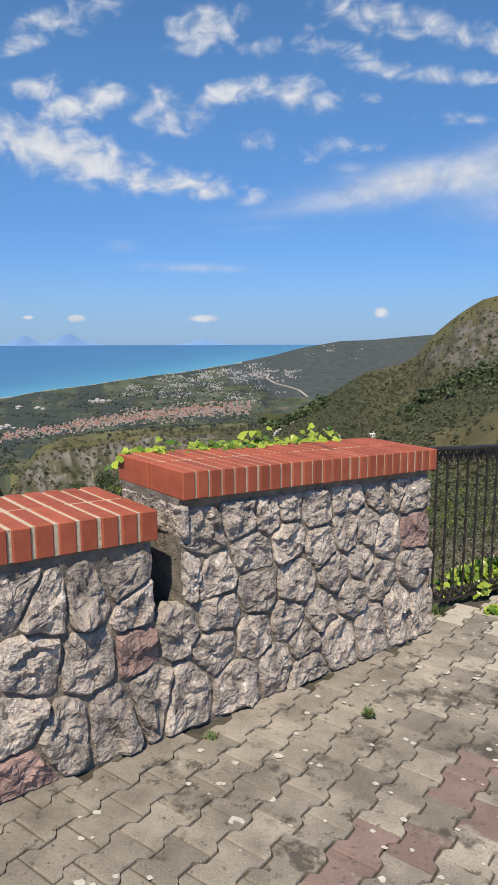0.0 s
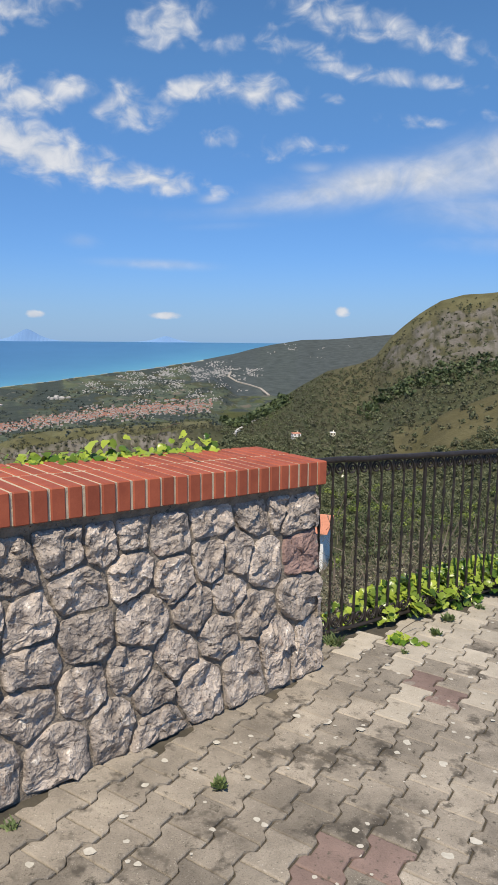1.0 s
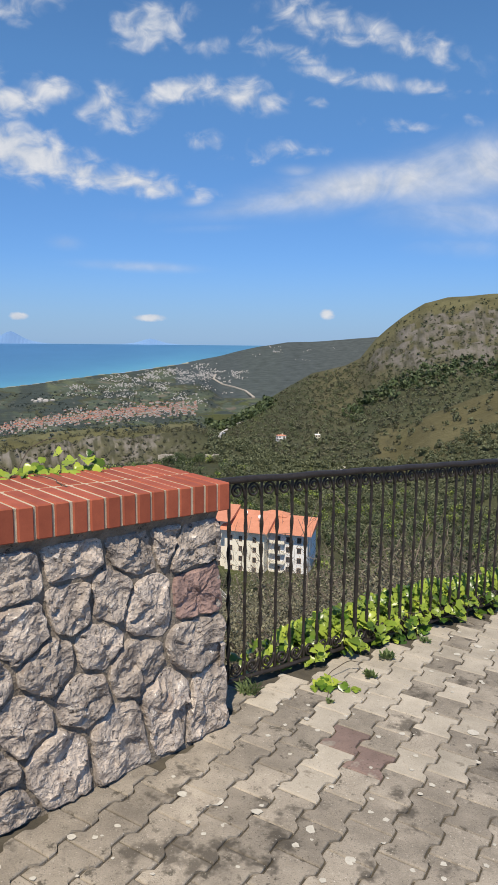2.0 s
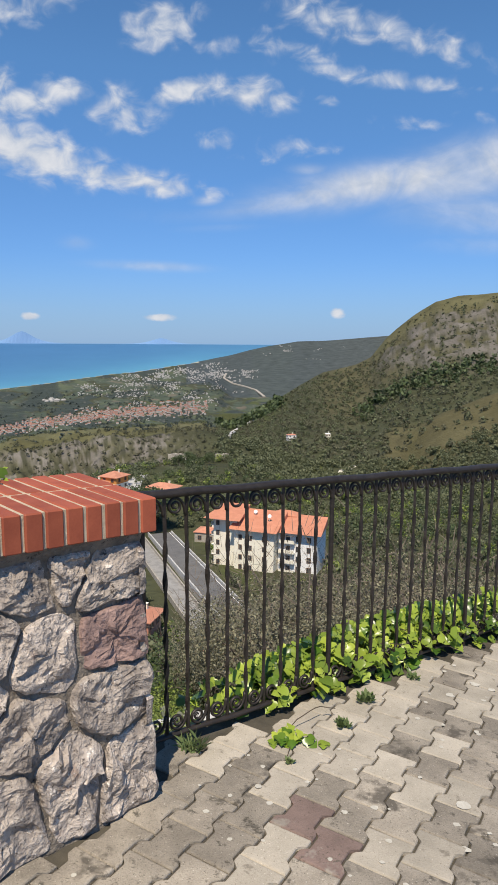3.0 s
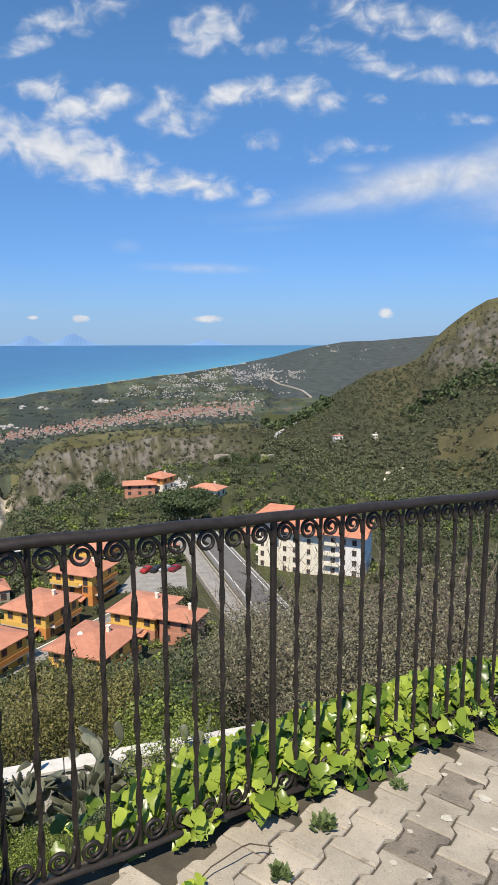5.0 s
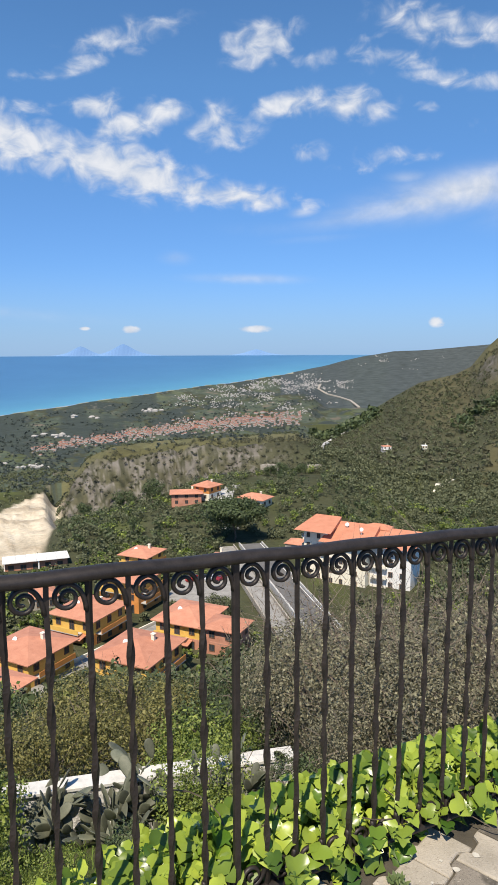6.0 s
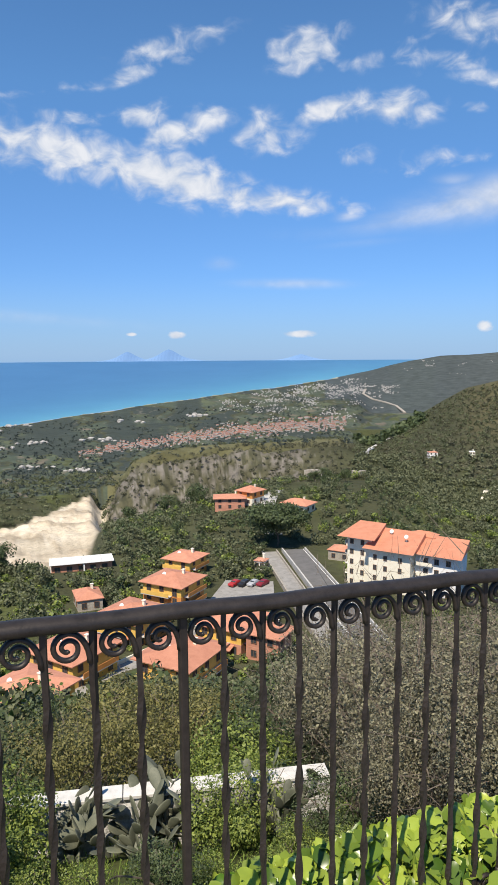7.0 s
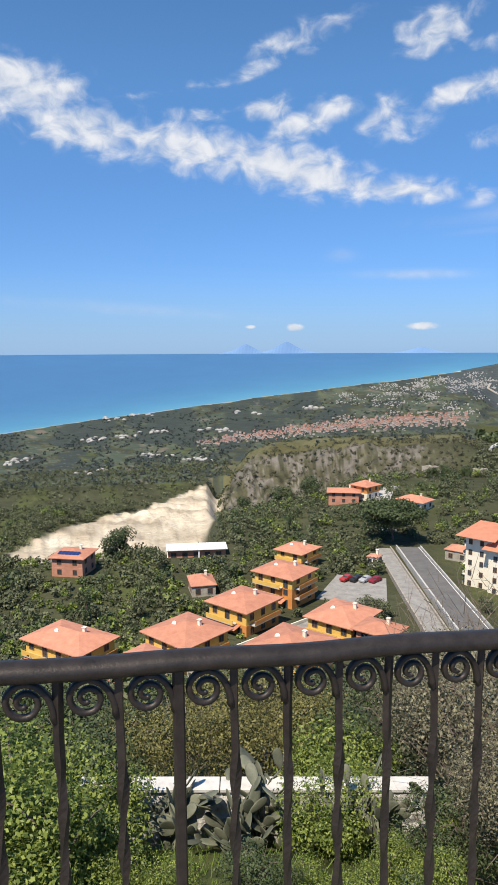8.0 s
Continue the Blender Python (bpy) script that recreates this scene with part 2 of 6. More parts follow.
M_IVY = leaf_material("ivy_leaf", (0.07, 0.15, 0.014), (0.42, 0.50, 0.07), 0.28, False, 0.16)
M_IVY_STUFF = leaf_material("ivy_leaf_small", (0.03, 0.08, 0.010), (0.34, 0.43, 0.06), 0.3, True, 0.15)
M_STEM = material("woody_stem", (0.06, 0.045, 0.03), (0.14, 0.11, 0.08), 0.9, 20, 0.4, 0.004, 120)

# ---- helpers for meshes ----
def link(name, bm, mat, parent=None, label="", smooth=False):
    me = bpy.data.meshes.new(name)
    bm.to_mesh(me)
    bm.free()
    for mt in (mat if isinstance(mat, (list, tuple)) else [mat]):
        me.materials.append(mt)
    if smooth:
        me.shade_smooth()
    ob = new(name, me)
    if parent:
        ob.parent = parent
    if label:
        ob["label"] = label
    return ob


part = link


def from_arrays(name, verts, faces, mat, parent=None, smooth=False):
    me = bpy.data.meshes.new(name)
    verts, faces = np.asarray(verts, np.float32), np.asarray(faces, np.int32)
    n, k = faces.shape
    me.vertices.add(len(verts))
    me.vertices.foreach_set("co", verts.ravel())
    me.loops.add(n * k)
    me.loops.foreach_set("vertex_index", faces.ravel())
    me.polygons.add(n)
    me.polygons.foreach_set("loop_start", np.arange(0, n * k, k, dtype=np.int32))
    me.update(calc_edges=True)
    me.validate()
    for mt in (mat if isinstance(mat, (list, tuple)) else [mat]):
        me.materials.append(mt)
    if smooth:
        me.shade_smooth()
    ob = new(name, me)
    if parent:
        ob.parent = parent
    return ob


def empty(name, m=None):
    ob = new(name)
    ob.empty_display_size = 0.2
    if m is not None:
        ob.matrix_world = m
    return ob


def box(bm, sx, sy, sz, m=None, bevel=0.0):
    """A box centred on x and y, standing on z = 0."""
    r = bmesh.ops.create_cube(bm, size=1.0, matrix=(m or Matrix()) @ Matrix.Translation((0, 0, sz / 2)) @ Matrix.Diagonal((sx, sy, sz, 1)))
    if bevel:
        vs = set(r["verts"])
        es = [e for e in bm.edges if e.verts[0] in vs and e.verts[1] in vs]
        bmesh.ops.bevel(bm, geom=es, offset=bevel, segments=1, affect="EDGES")


def boxed(name, sx, sy, sz, m, mat, parent, bevel=0.0, label=""):
    bm = bmesh.new()
    box(bm, sx, sy, sz, m, bevel)
    return link(name, bm, mat, parent, label)


# ---- the land, as seen from the terrace: azimuth in degrees from +y to the right ----
EYE = np.array((2.38, 3.71, 1.57))
I = np.interp


def rough2(x, y, octaves=4, seed=0.0):
    """Cheap smooth value noise in -1..1 on arrays."""
    out, amp, tot = np.zeros_like(x), 1.0, 0.0
    for k in range(octaves):
        f = 2.0 ** k
        out += amp * (np.sin(x * f * 1.3 + 1.7 * k + seed + 1.9 * np.sin(y * f * 0.83 + k)) * np.cos(y * f * 1.1 - 2.3 * k + seed * 1.7 + 1.6 * np.sin(x * f * 0.71 - k)))
        tot += amp
        amp *= 0.55
    return out / tot


def smooth01(v, a, b):
    t = np.clip((v - a) / (b - a), 0, 1)
    return t * t * (3 - 2 * t)


def coast_el(az):
    return I(az, (-38, -27, -15, -5.6, -1, 4), (-6.7, -5.5, -4.0, -2.8, -2.1, -1.7))


def coast_r(az):
    return I(az, (-38, -15, -1, 4), (2300, 3000, 3800, 4000))


def plateau_el(az):
    return I(az, (-21, -19.5, -18.8, -17.8, -15.9, -12, -7.8, -3.3, -0.2, 1.2, 2.5), (-13.5, -11.6, -10.2, -8.9, -8.1, -7.75, -7.5, -7.15, -7.0, -7.6, -8.3))


def spur_el(az):
    return I(az, (-3, 1.4, 3.8, 6.2, 8, 9.9, 12.6, 13.8, 15, 15.8, 17.1, 18.8, 20.5, 24, 40),
             (-9.5, -8, -6.6, -5.1, -3.9, -2.8, -2.0, -1.4, 0.2, 0.9, 1.9, 3.0, 3.4, 3.7, 4.5))


def ridge_el(az):
    return I(az, (-8, -3, -1, 1.9, 5.2, 7.7, 9.8, 12.5, 15, 25), (-5, -2.9, -2.05, -1.5, -0.7, -0.2, -0.1, 0.2, 0.4, 0.6))


def brown_el(az):
    return I(az, (13, 15, 16.7, 19.7, 24.5, 32), (-11, -9.3, -7.8, -5.8, -3.8, -2))


def land_el(az, r):
    """Elevation angle of the ground, seen from the terrace, at azimuth az and distance r (arrays)."""
    lr = np.log(r)
    near = np.degrees(np.arctan2(I(r, (2, 5, 8, 11.4, 13, 30, 70, 105, 150, 215, 270, 330, 420), (-3.5, -4.8, -6.0, -7.55, -9.0, -17, -36, -55, -59.5, -61.5, -64, -68, -82)) - 1.57, r))
    # open plain towards the coast
    rc, ce = coast_r(az), coast_el(az)
    t = np.clip((lr - np.log(420)) / (np.log(rc) - np.log(420)), 0, 1.3)
    plain = -11.3 + (ce + 11.3) * np.clip(t, 0, None) ** 0.85
    plain = np.where(r > rc, ce - (r - rc) * 0.004, plain)
    # quarry bowl to the left
    q = 1 - smooth01(az, -21.5, -19.5)
    quarry = I(r, (200, 235, 285, 300, 325, 355, 420, 520), (-17.4, -17.2, -15.4, -14.6, -13.7, -12.9, -11.3, -10.9))
    left = np.where(r < 420, np.where(r < 200, near, quarry * q + near * (1 - q)), plain)
    left = np.where((r >= 420) & (r < 560), plain * smooth01(r, 420, 560) + np.minimum(quarry, plain) * (1 - smooth01(r, 420, 560)), left)
    # the plateau with its cliff
    pe = plateau_el(az)
    foot = I(az, (-21, -18.4, -15, -12, -9.2, -6.4, 2), (-15.4, -14.8, -14.0, -13.0, -11.6, -10.8, -10.5))
    rf = I(az, (-21, -12, -6, 2), (330, 350, 360, 330))
    s = np.clip((r - rf) / (455 - rf), 0, 1)
    cliff = foot + (pe - foot) * (0.6 * smooth01(s, 0.0, 0.5) + 0.4 * s)
    mesa = np.where(r < rf, near + (foot - near) * smooth01(r, 215, rf), cliff)
    back = np.minimum(pe - 0.012 * (r - 455), 0)
    mesa = np.where(r > 455, np.maximum(back, plain), mesa)
    p = smooth01(az, -21.6, -20.2)
    mid = left * (1 - p) + mesa * p
    # the valley and the hill on the right
    se, re = spur_el(az), ridge_el(az)
    valley = I(r, (215, 300, 380, 450), (-16.5, -13.6, -12.0, -10.9))
    hs = np.clip((r - 430) / (1150 - 430), 0, 1)
    hill = -11.0 + (se + 11.0) * hs ** 0.82
    hill = np.where(r > 1150, se - 0.006 * (r - 1150), hill)
    right = np.where(r < 215, near, np.maximum(np.minimum(valley, 0), hill * (r > 430) - 90 * (r <= 430)))
    be = brown_el(az)
    bump = be - 11 * np.abs(r - 540) / 300
    right = np.where(az > 13, np.maximum(right, np.where((r > 300) & (r < 900), bump, -90)), right)
    far = I(lr, (np.log(1150), np.log(2400)), (-6.5, -5.0))
    fr = np.clip((r - 2400) / 1500, 0, 1)
    far = np.where(r > 2400, -5.0 + (re + 5.0) * fr ** 0.8, far)
    far = np.where(r > 3900, re - 0.004 * (r - 3900), far)
    right = np.where(r > 1150, np.maximum(right, far), right)
    w = smooth01(az, 0.3, 2.6)
    w = np.where(r < 455, smooth01(az, 0.6, 11.0), w)
    front = mid * (1 - w) + np.where((r > 455), right, np.maximum(right, mid * (1 - w) - 90 * w)) * w
    ridge = np.where((r > 2400) & (az > -6), np.where(az <= 2.6, np.maximum(front, far * (r <= 4150) - 20 * (r > 4150)), front), front)
    # behind the terrace: a plain slope
    side = smooth01(np.abs(az), 62, 85)
    return ridge * (1 - side) + np.minimum(near, -3.0) * side


def land_z(az, r):
    e = land_el(az, r)
    z = EYE[2] + r * np.tan(np.radians(e))
    x, y = r * np.sin(np.radians(az)), r * np.cos(np.radians(az))
    amp = np.where(r > 215, 0.0035 * r, np.where(r < 30, 0.12, 0.35))
    amp = np.minimum(amp, 9)
    z = z + amp * rough2(x / (0.09 * r + 6), y / (0.09 * r + 6), 4)
    cl = smooth01(az, -21.5, -19.5) * (1 - smooth01(az, -9, -3)) * smooth01(r, 335, 365) * (1 - smooth01(r, 440, 458))
    z = z + cl * 5.0 * rough2(x / 9.0, y / 9.0, 4, 2.0)
    return z


def spot(az, r, dz=0.0):
    """The place on the ground at azimuth and distance."""
    z = float(land_z(np.array([float(az)]), np.array([float(r)]))[0])
    return Vector((EYE[0] + r * math.sin(radians(az)), EYE[1] + r * math.cos(radians(az)), z + dz))


RAYS = np.exp(np.linspace(np.log(6), np.log(4800), 1400))


def sight(az, el):
    """Where the line of sight in that direction first meets the ground: the place and its distance."""
    z = land_z(np.full_like(RAYS, az), RAYS)
    line = EYE[2] + RAYS * math.tan(radians(el))
    k = int(np.argmax(z >= line))
    return spot(az, RAYS[k]), float(RAYS[k])


def build_land():
    azs = np.concatenate([np.arange(-180, -64, 4.0), np.arange(-64, -41, 0.8), np.arange(-41, 29, 0.13), np.arange(29, 64, 0.8), np.arange(64, 180.1, 4.0)])
    rs = np.concatenate([np.linspace(0.5, 20, 26), np.exp(np.linspace(np.log(21), np.log(300), 70)), np.linspace(304, 470, 60), np.exp(np.linspace(np.log(474), np.log(4900), 130))])
    A, R = np.meshgrid(azs, rs)
    Z = land_z(A, R)
    E = np.degrees(np.arctan2(Z - EYE[2], R))
    X, Y = EYE[0] + R * np.sin(np.radians(A)), EYE[1] + R * np.cos(np.radians(A))
    na, nr = len(azs), len(rs)
    idx = np.arange(na * nr).reshape(nr, na)
    faces = np.stack([idx[:-1, :-1], idx[:-1, 1:], idx[1:, 1:], idx[1:, :-1]], -1).reshape(-1, 4)[:, ::-1]
    # broken rock on the cliff and on the hilltop, benches in the quarry
    crag = smooth01(A, -21.5, -20) * (1 - smooth01(A, -4, 1)) * smooth01(R, 338, 352) * (1 - smooth01(R, 392, 410))
    peak = smooth01(A, 13, 15) * (1 - smooth01(A, 27, 29)) * smooth01(R, 760, 860) * (1 - smooth01(R, 1090, 1140))
    bowl = smooth01(A, -38, -36.5) * (1 - smooth01(A, -21.6, -20.6)) * smooth01(R, 232, 250) * (1 - smooth01(R, 400, 425))
    RUG = np.zeros_like(Z)
    for i, k in zip(*np.nonzero((crag + peak + bowl) > 0.02)):
        q = Vector((X[i, k], Y[i, k], Z[i, k]))
        f = noise.fractal(q / (9.0 if crag[i, k] + bowl[i, k] > 0.02 else 22.0), 0.9, 2.1, 5)
        RUG[i, k] = f
        Z[i, k] += f * (2.2 * crag[i, k] + 5.0 * peak[i, k] + 2.0 * bowl[i, k])
        push = f * 6.0 * crag[i, k] / R[i, k]
        X[i, k] += (X[i, k] - EYE[0]) * push
        Y[i, k] += (Y[i, k] - EYE[1]) * push
    ob = from_arrays("ground", np.stack([X, Y, Z], -1).reshape(-1, 3), faces, M_LAND, None, True)
    tagged(ob, "wide valley land with scrub, fields, bare rock and coastal plain", "land", kind="structure")
    # land cover
    n1 = rough2(X / (0.05 * R + 3), Y / (0.05 * R + 3), 4, 3.1)
    n2 = rough2(X / (0.013 * R + 1), Y / (0.013 * R + 1), 3, 5.3)
    scrub, grass, dry = np.array((0.066, 0.070, 0.040)), np.array((0.085, 0.102, 0.036)), np.array((0.125, 0.108, 0.06))
    # field, wood and far ridge colours are shifted to blue for distance haze
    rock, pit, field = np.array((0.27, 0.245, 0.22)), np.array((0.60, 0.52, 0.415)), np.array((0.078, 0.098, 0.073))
    soil, wood, hazed_far_wood = np.array((0.19, 0.155, 0.122)), np.array((0.05, 0.062, 0.055)), np.array((0.068, 0.082, 0.088))
    col = np.zeros(X.shape + (3,)) + scrub

    def lay(c, w):
        nonlocal col
        w = np.clip(w, 0, 1)[..., None]
        col = col * (1 - w) + c * w

    lay(grass, smooth01(n1, 0.1, 0.5) * 0.7)
    lay(grass, (R < 12) * 0.8)
    # plain: strips of field, wood and soil; field and wood carry a haze tint
    plain = (R > 425) & ((A < 1.5) | ((A < 8) & (R > 1200) & (R < 2500)))
    f1 = rough2(A / 1.5 + E * 0.9, E * 2.4 - A * 0.12, 3, 1.0)
    f2 = rough2(A / 0.9 - E * 0.7, E * 3.6 + A * 0.2, 2, 4.0)
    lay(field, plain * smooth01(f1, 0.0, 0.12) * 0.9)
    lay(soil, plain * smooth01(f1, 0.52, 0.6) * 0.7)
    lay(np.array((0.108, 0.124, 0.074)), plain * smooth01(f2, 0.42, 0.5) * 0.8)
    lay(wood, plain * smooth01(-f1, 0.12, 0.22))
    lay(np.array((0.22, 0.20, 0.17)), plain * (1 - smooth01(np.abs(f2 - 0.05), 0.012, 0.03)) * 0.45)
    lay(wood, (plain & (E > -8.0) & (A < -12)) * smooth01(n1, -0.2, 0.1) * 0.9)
    # plateau
    top = (A > -20) & (A < 1.5) & (R > 400) & (R < 600)
    lay(np.array((0.130, 0.122, 0.062)), top * (0.80 + 0.2 * n2))
    cliff = smooth01(A, -21.5, -20) * (1 - smooth01(A, -5, 1)) * smooth01(R, 335, 350) * (1 - smooth01(R + 10 * n1, 392, 404))
    lay(np.array((0.10, 0.095, 0.06)), cliff)
    lay(rock * 0.66, cliff * smooth01(RUG + 0.5 * smooth01(A, -12, -3) * (n1 - 0.4), -0.22, 0.12))
    lay(np.array((0.055, 0.056, 0.036)), cliff * smooth01(rough2(A * 4.2, E * 2.2, 4, 7.0), 0.0, 0.28) * 0.85)
    lay(rock * 0.95, cliff * smooth01(rough2(A * 5.5, E * 3.0, 3, 2.0), 0.35, 0.6) * 0.6)
    # quarry
    rtop = I(A, (-37.5, -34, -29, -25, -20.5), (262, 296, 326, 356, 425)) + 8 * n1
    pitm = smooth01(A + n1, -38.2, -37.0) * (1 - smooth01(A + 0.5 * n1 - I(R, (225, 300, 340, 425), (-22.8, -21.0, -20.5, -20.2)), -0.4, 0.5)) * smooth01(R + 5 * n2, 224, 236) * (1 - smooth01(R, rtop - 6, rtop + 3))
    lay(pit, pitm)
    lay(np.array((0.50, 0.41, 0.31)), pitm * smooth01(RUG, 0.05, 0.45) * 0.9)
    lay(np.array((0.36, 0.30, 0.23)), pitm * smooth01(np.sin(R / 5.2 + 2.2 * n1 + A * 0.5), 0.55, 0.9) * 0.75)
    lay(np.array((0.74, 0.67, 0.57)), pitm * smooth01(n2, 0.25, 0.5) * 0.5)
    # right hill: dry grass and grey rock above, scrub below
    hill = smooth01(A + 1.5 * n1, 8, 11.5) * smooth01(R + 40 * n1, 450, 520)
    se = spur_el(A)
    lay(dry, hill * smooth01(E - se, -6.5, -3.0) * 0.55)
    lay(rock * 0.56, hill * smooth01(E, -3.2, -1.5) * (1 - smooth01(E - se, -1.3, -0.5)) * smooth01(RUG, -0.35, 0.1) * smooth01(A + n1, 12.8, 14.2))
    lay(np.array((0.06, 0.06, 0.038)), hill * peak * smooth01(rough2(A * 3.0, E * 4.0, 4, 9.0), 0.1, 0.35) * 0.8)
    lay(np.array((0.118, 0.11, 0.058)), (A > 14) * (R > 900) * smooth01(E - se, -1.3, -0.5))
    lay(np.array((0.115, 0.10, 0.052)), smooth01(A + 1.2 * n1, 14.2, 15.8) * smooth01(R + 25 * n1, 400, 440) * (1 - smooth01(R + 25 * n1, 580, 620)) * 0.8)
    # far ridge, with the blue haze painted into its colour
    lay(hazed_far_wood, (R > 2300) * (A > -1.5) * 0.9)
    under = R > coast_r(A) - 25
    lay(np.array((0.5, 0.45, 0.34)), under & (A < -0.5))
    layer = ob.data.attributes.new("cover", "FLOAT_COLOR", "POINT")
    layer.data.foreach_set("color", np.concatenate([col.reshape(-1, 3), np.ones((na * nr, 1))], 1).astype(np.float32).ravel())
    return ob


def build_sea():
    azs, k = np.arange(-64, 40, 0.5), 40
    tt = np.linspace(0, 1, k)
    A, T = np.meshgrid(azs, tt)
    r0 = coast_r(A)
    R = r0 + (4950 - r0) * T
    E = coast_el(A) + (-0.55 - coast_el(A)) * (np.log(R / r0) / np.log(4950 / r0))
    X, Y, Z = EYE[0] + R * np.sin(np.radians(A)), EYE[1] + R * np.cos(np.radians(A)), EYE[2] + R * np.tan(np.radians(E))
    idx = np.arange(X.size).reshape(X.shape)
    faces = np.stack([idx[:-1, :-1], idx[:-1, 1:], idx[1:, 1:], idx[1:, :-1]], -1).reshape(-1, 4)[:, ::-1]
    ob = from_arrays("water", np.stack([X, Y, Z], -1).reshape(-1, 3), faces, M_SEA, None, True)
    shallow = np.exp(-(E - coast_el(A)) / 0.9)
    col = np.ones(X.shape + (4,))
    col[..., 0], col[..., 1], col[..., 2] = 1 + 0.7 * shallow, 1 + 0.75 * shallow, 1 + 0.25 * shallow
    layer = ob.data.attributes.new("cover", "FLOAT_COLOR", "POINT")
    layer.data.foreach_set("color", col.astype(np.float32).ravel())
    tagged(ob, "calm blue sea, turquoise along the shore", "sea", kind="structure")


build_land()
build_sea()

# ---- terrace: paving, walls, railing ----
def floor_z(x, y):
    return 0.2572 - 0.0616 * x - 0.0173 * y


WALL_A = Vector((-0.09, 2.761, 0))                 # foot of the tall wall's front, at its joint with the low one
WALL_D = Vector((0.7527, 0.6583, 0))               # along the wall
WALL_N = Vector((0.6583, -0.7527, 0))              # out of the wall, over the paving
RAIL_P = Vector((1.957, 4.642, 0))                 # the middle post
RAIL_D = Vector((0.8345, 0.5510, 0)).normalized()
RAIL_N = Vector((RAIL_D.y, -RAIL_D.x, 0))          # towards the paving
BAR = 0.0960                                       # spacing of the bars
RAIL_SLOPE = -0.0616 * RAIL_D.x - 0.0173 * RAIL_D.y


def on_wall(u, off, h):
    """A place on the wall: along it, out of it, above the paving."""
    p = WALL_A + WALL_D * u + WALL_N * off
    return Vector((p.x, p.y, floor_z(p.x, p.y) + h * 0.948))


def on_rail(s, off, h):
    p = RAIL_P + RAIL_D * s
    z = floor_z(p.x, p.y) + h
    p = p + RAIL_N * off
    return Vector((p.x, p.y, z))


def build_floor():
    """The bed under the blocks, as a thick sloping slab that ends at the railing and at the wall."""
    edge = [on_rail(-1.05, -0.10, 0), on_rail(5.5, -0.10, 0)]
    out = [(-6.0, -1.9), (-6.0, -6.0), (9.0, -6.0), (9.0, 9.2)]
    pts = [Vector((x, y, 0)) for x, y in out] + [edge[1], edge[0], WALL_A + WALL_D * 1.72 - WALL_N * 0.50, WALL_A - WALL_D * 6.2 - WALL_N * 0.50]
    bm = bmesh.new()
    top = [bm.verts.new((p.x, p.y, floor_z(p.x, p.y) - 0.012)) for p in pts]
    low = [bm.verts.new((p.x, p.y, floor_z(p.x, p.y) - 1.6)) for p in pts]
    bm.faces.new(top)
    bm.faces.new(low[::-1])
    for i in range(len(pts)):
        j = (i + 1) % len(pts)
        bm.faces.new((top[i], low[i], low[j], top[j]))
    bmesh.ops.recalc_face_normals(bm, faces=bm.faces)
    return tagged(link("floor", bm, M_BED), "sloping terrace paved with grey interlocking concrete blocks", "paving", kind="structure")


FLOOR = build_floor()


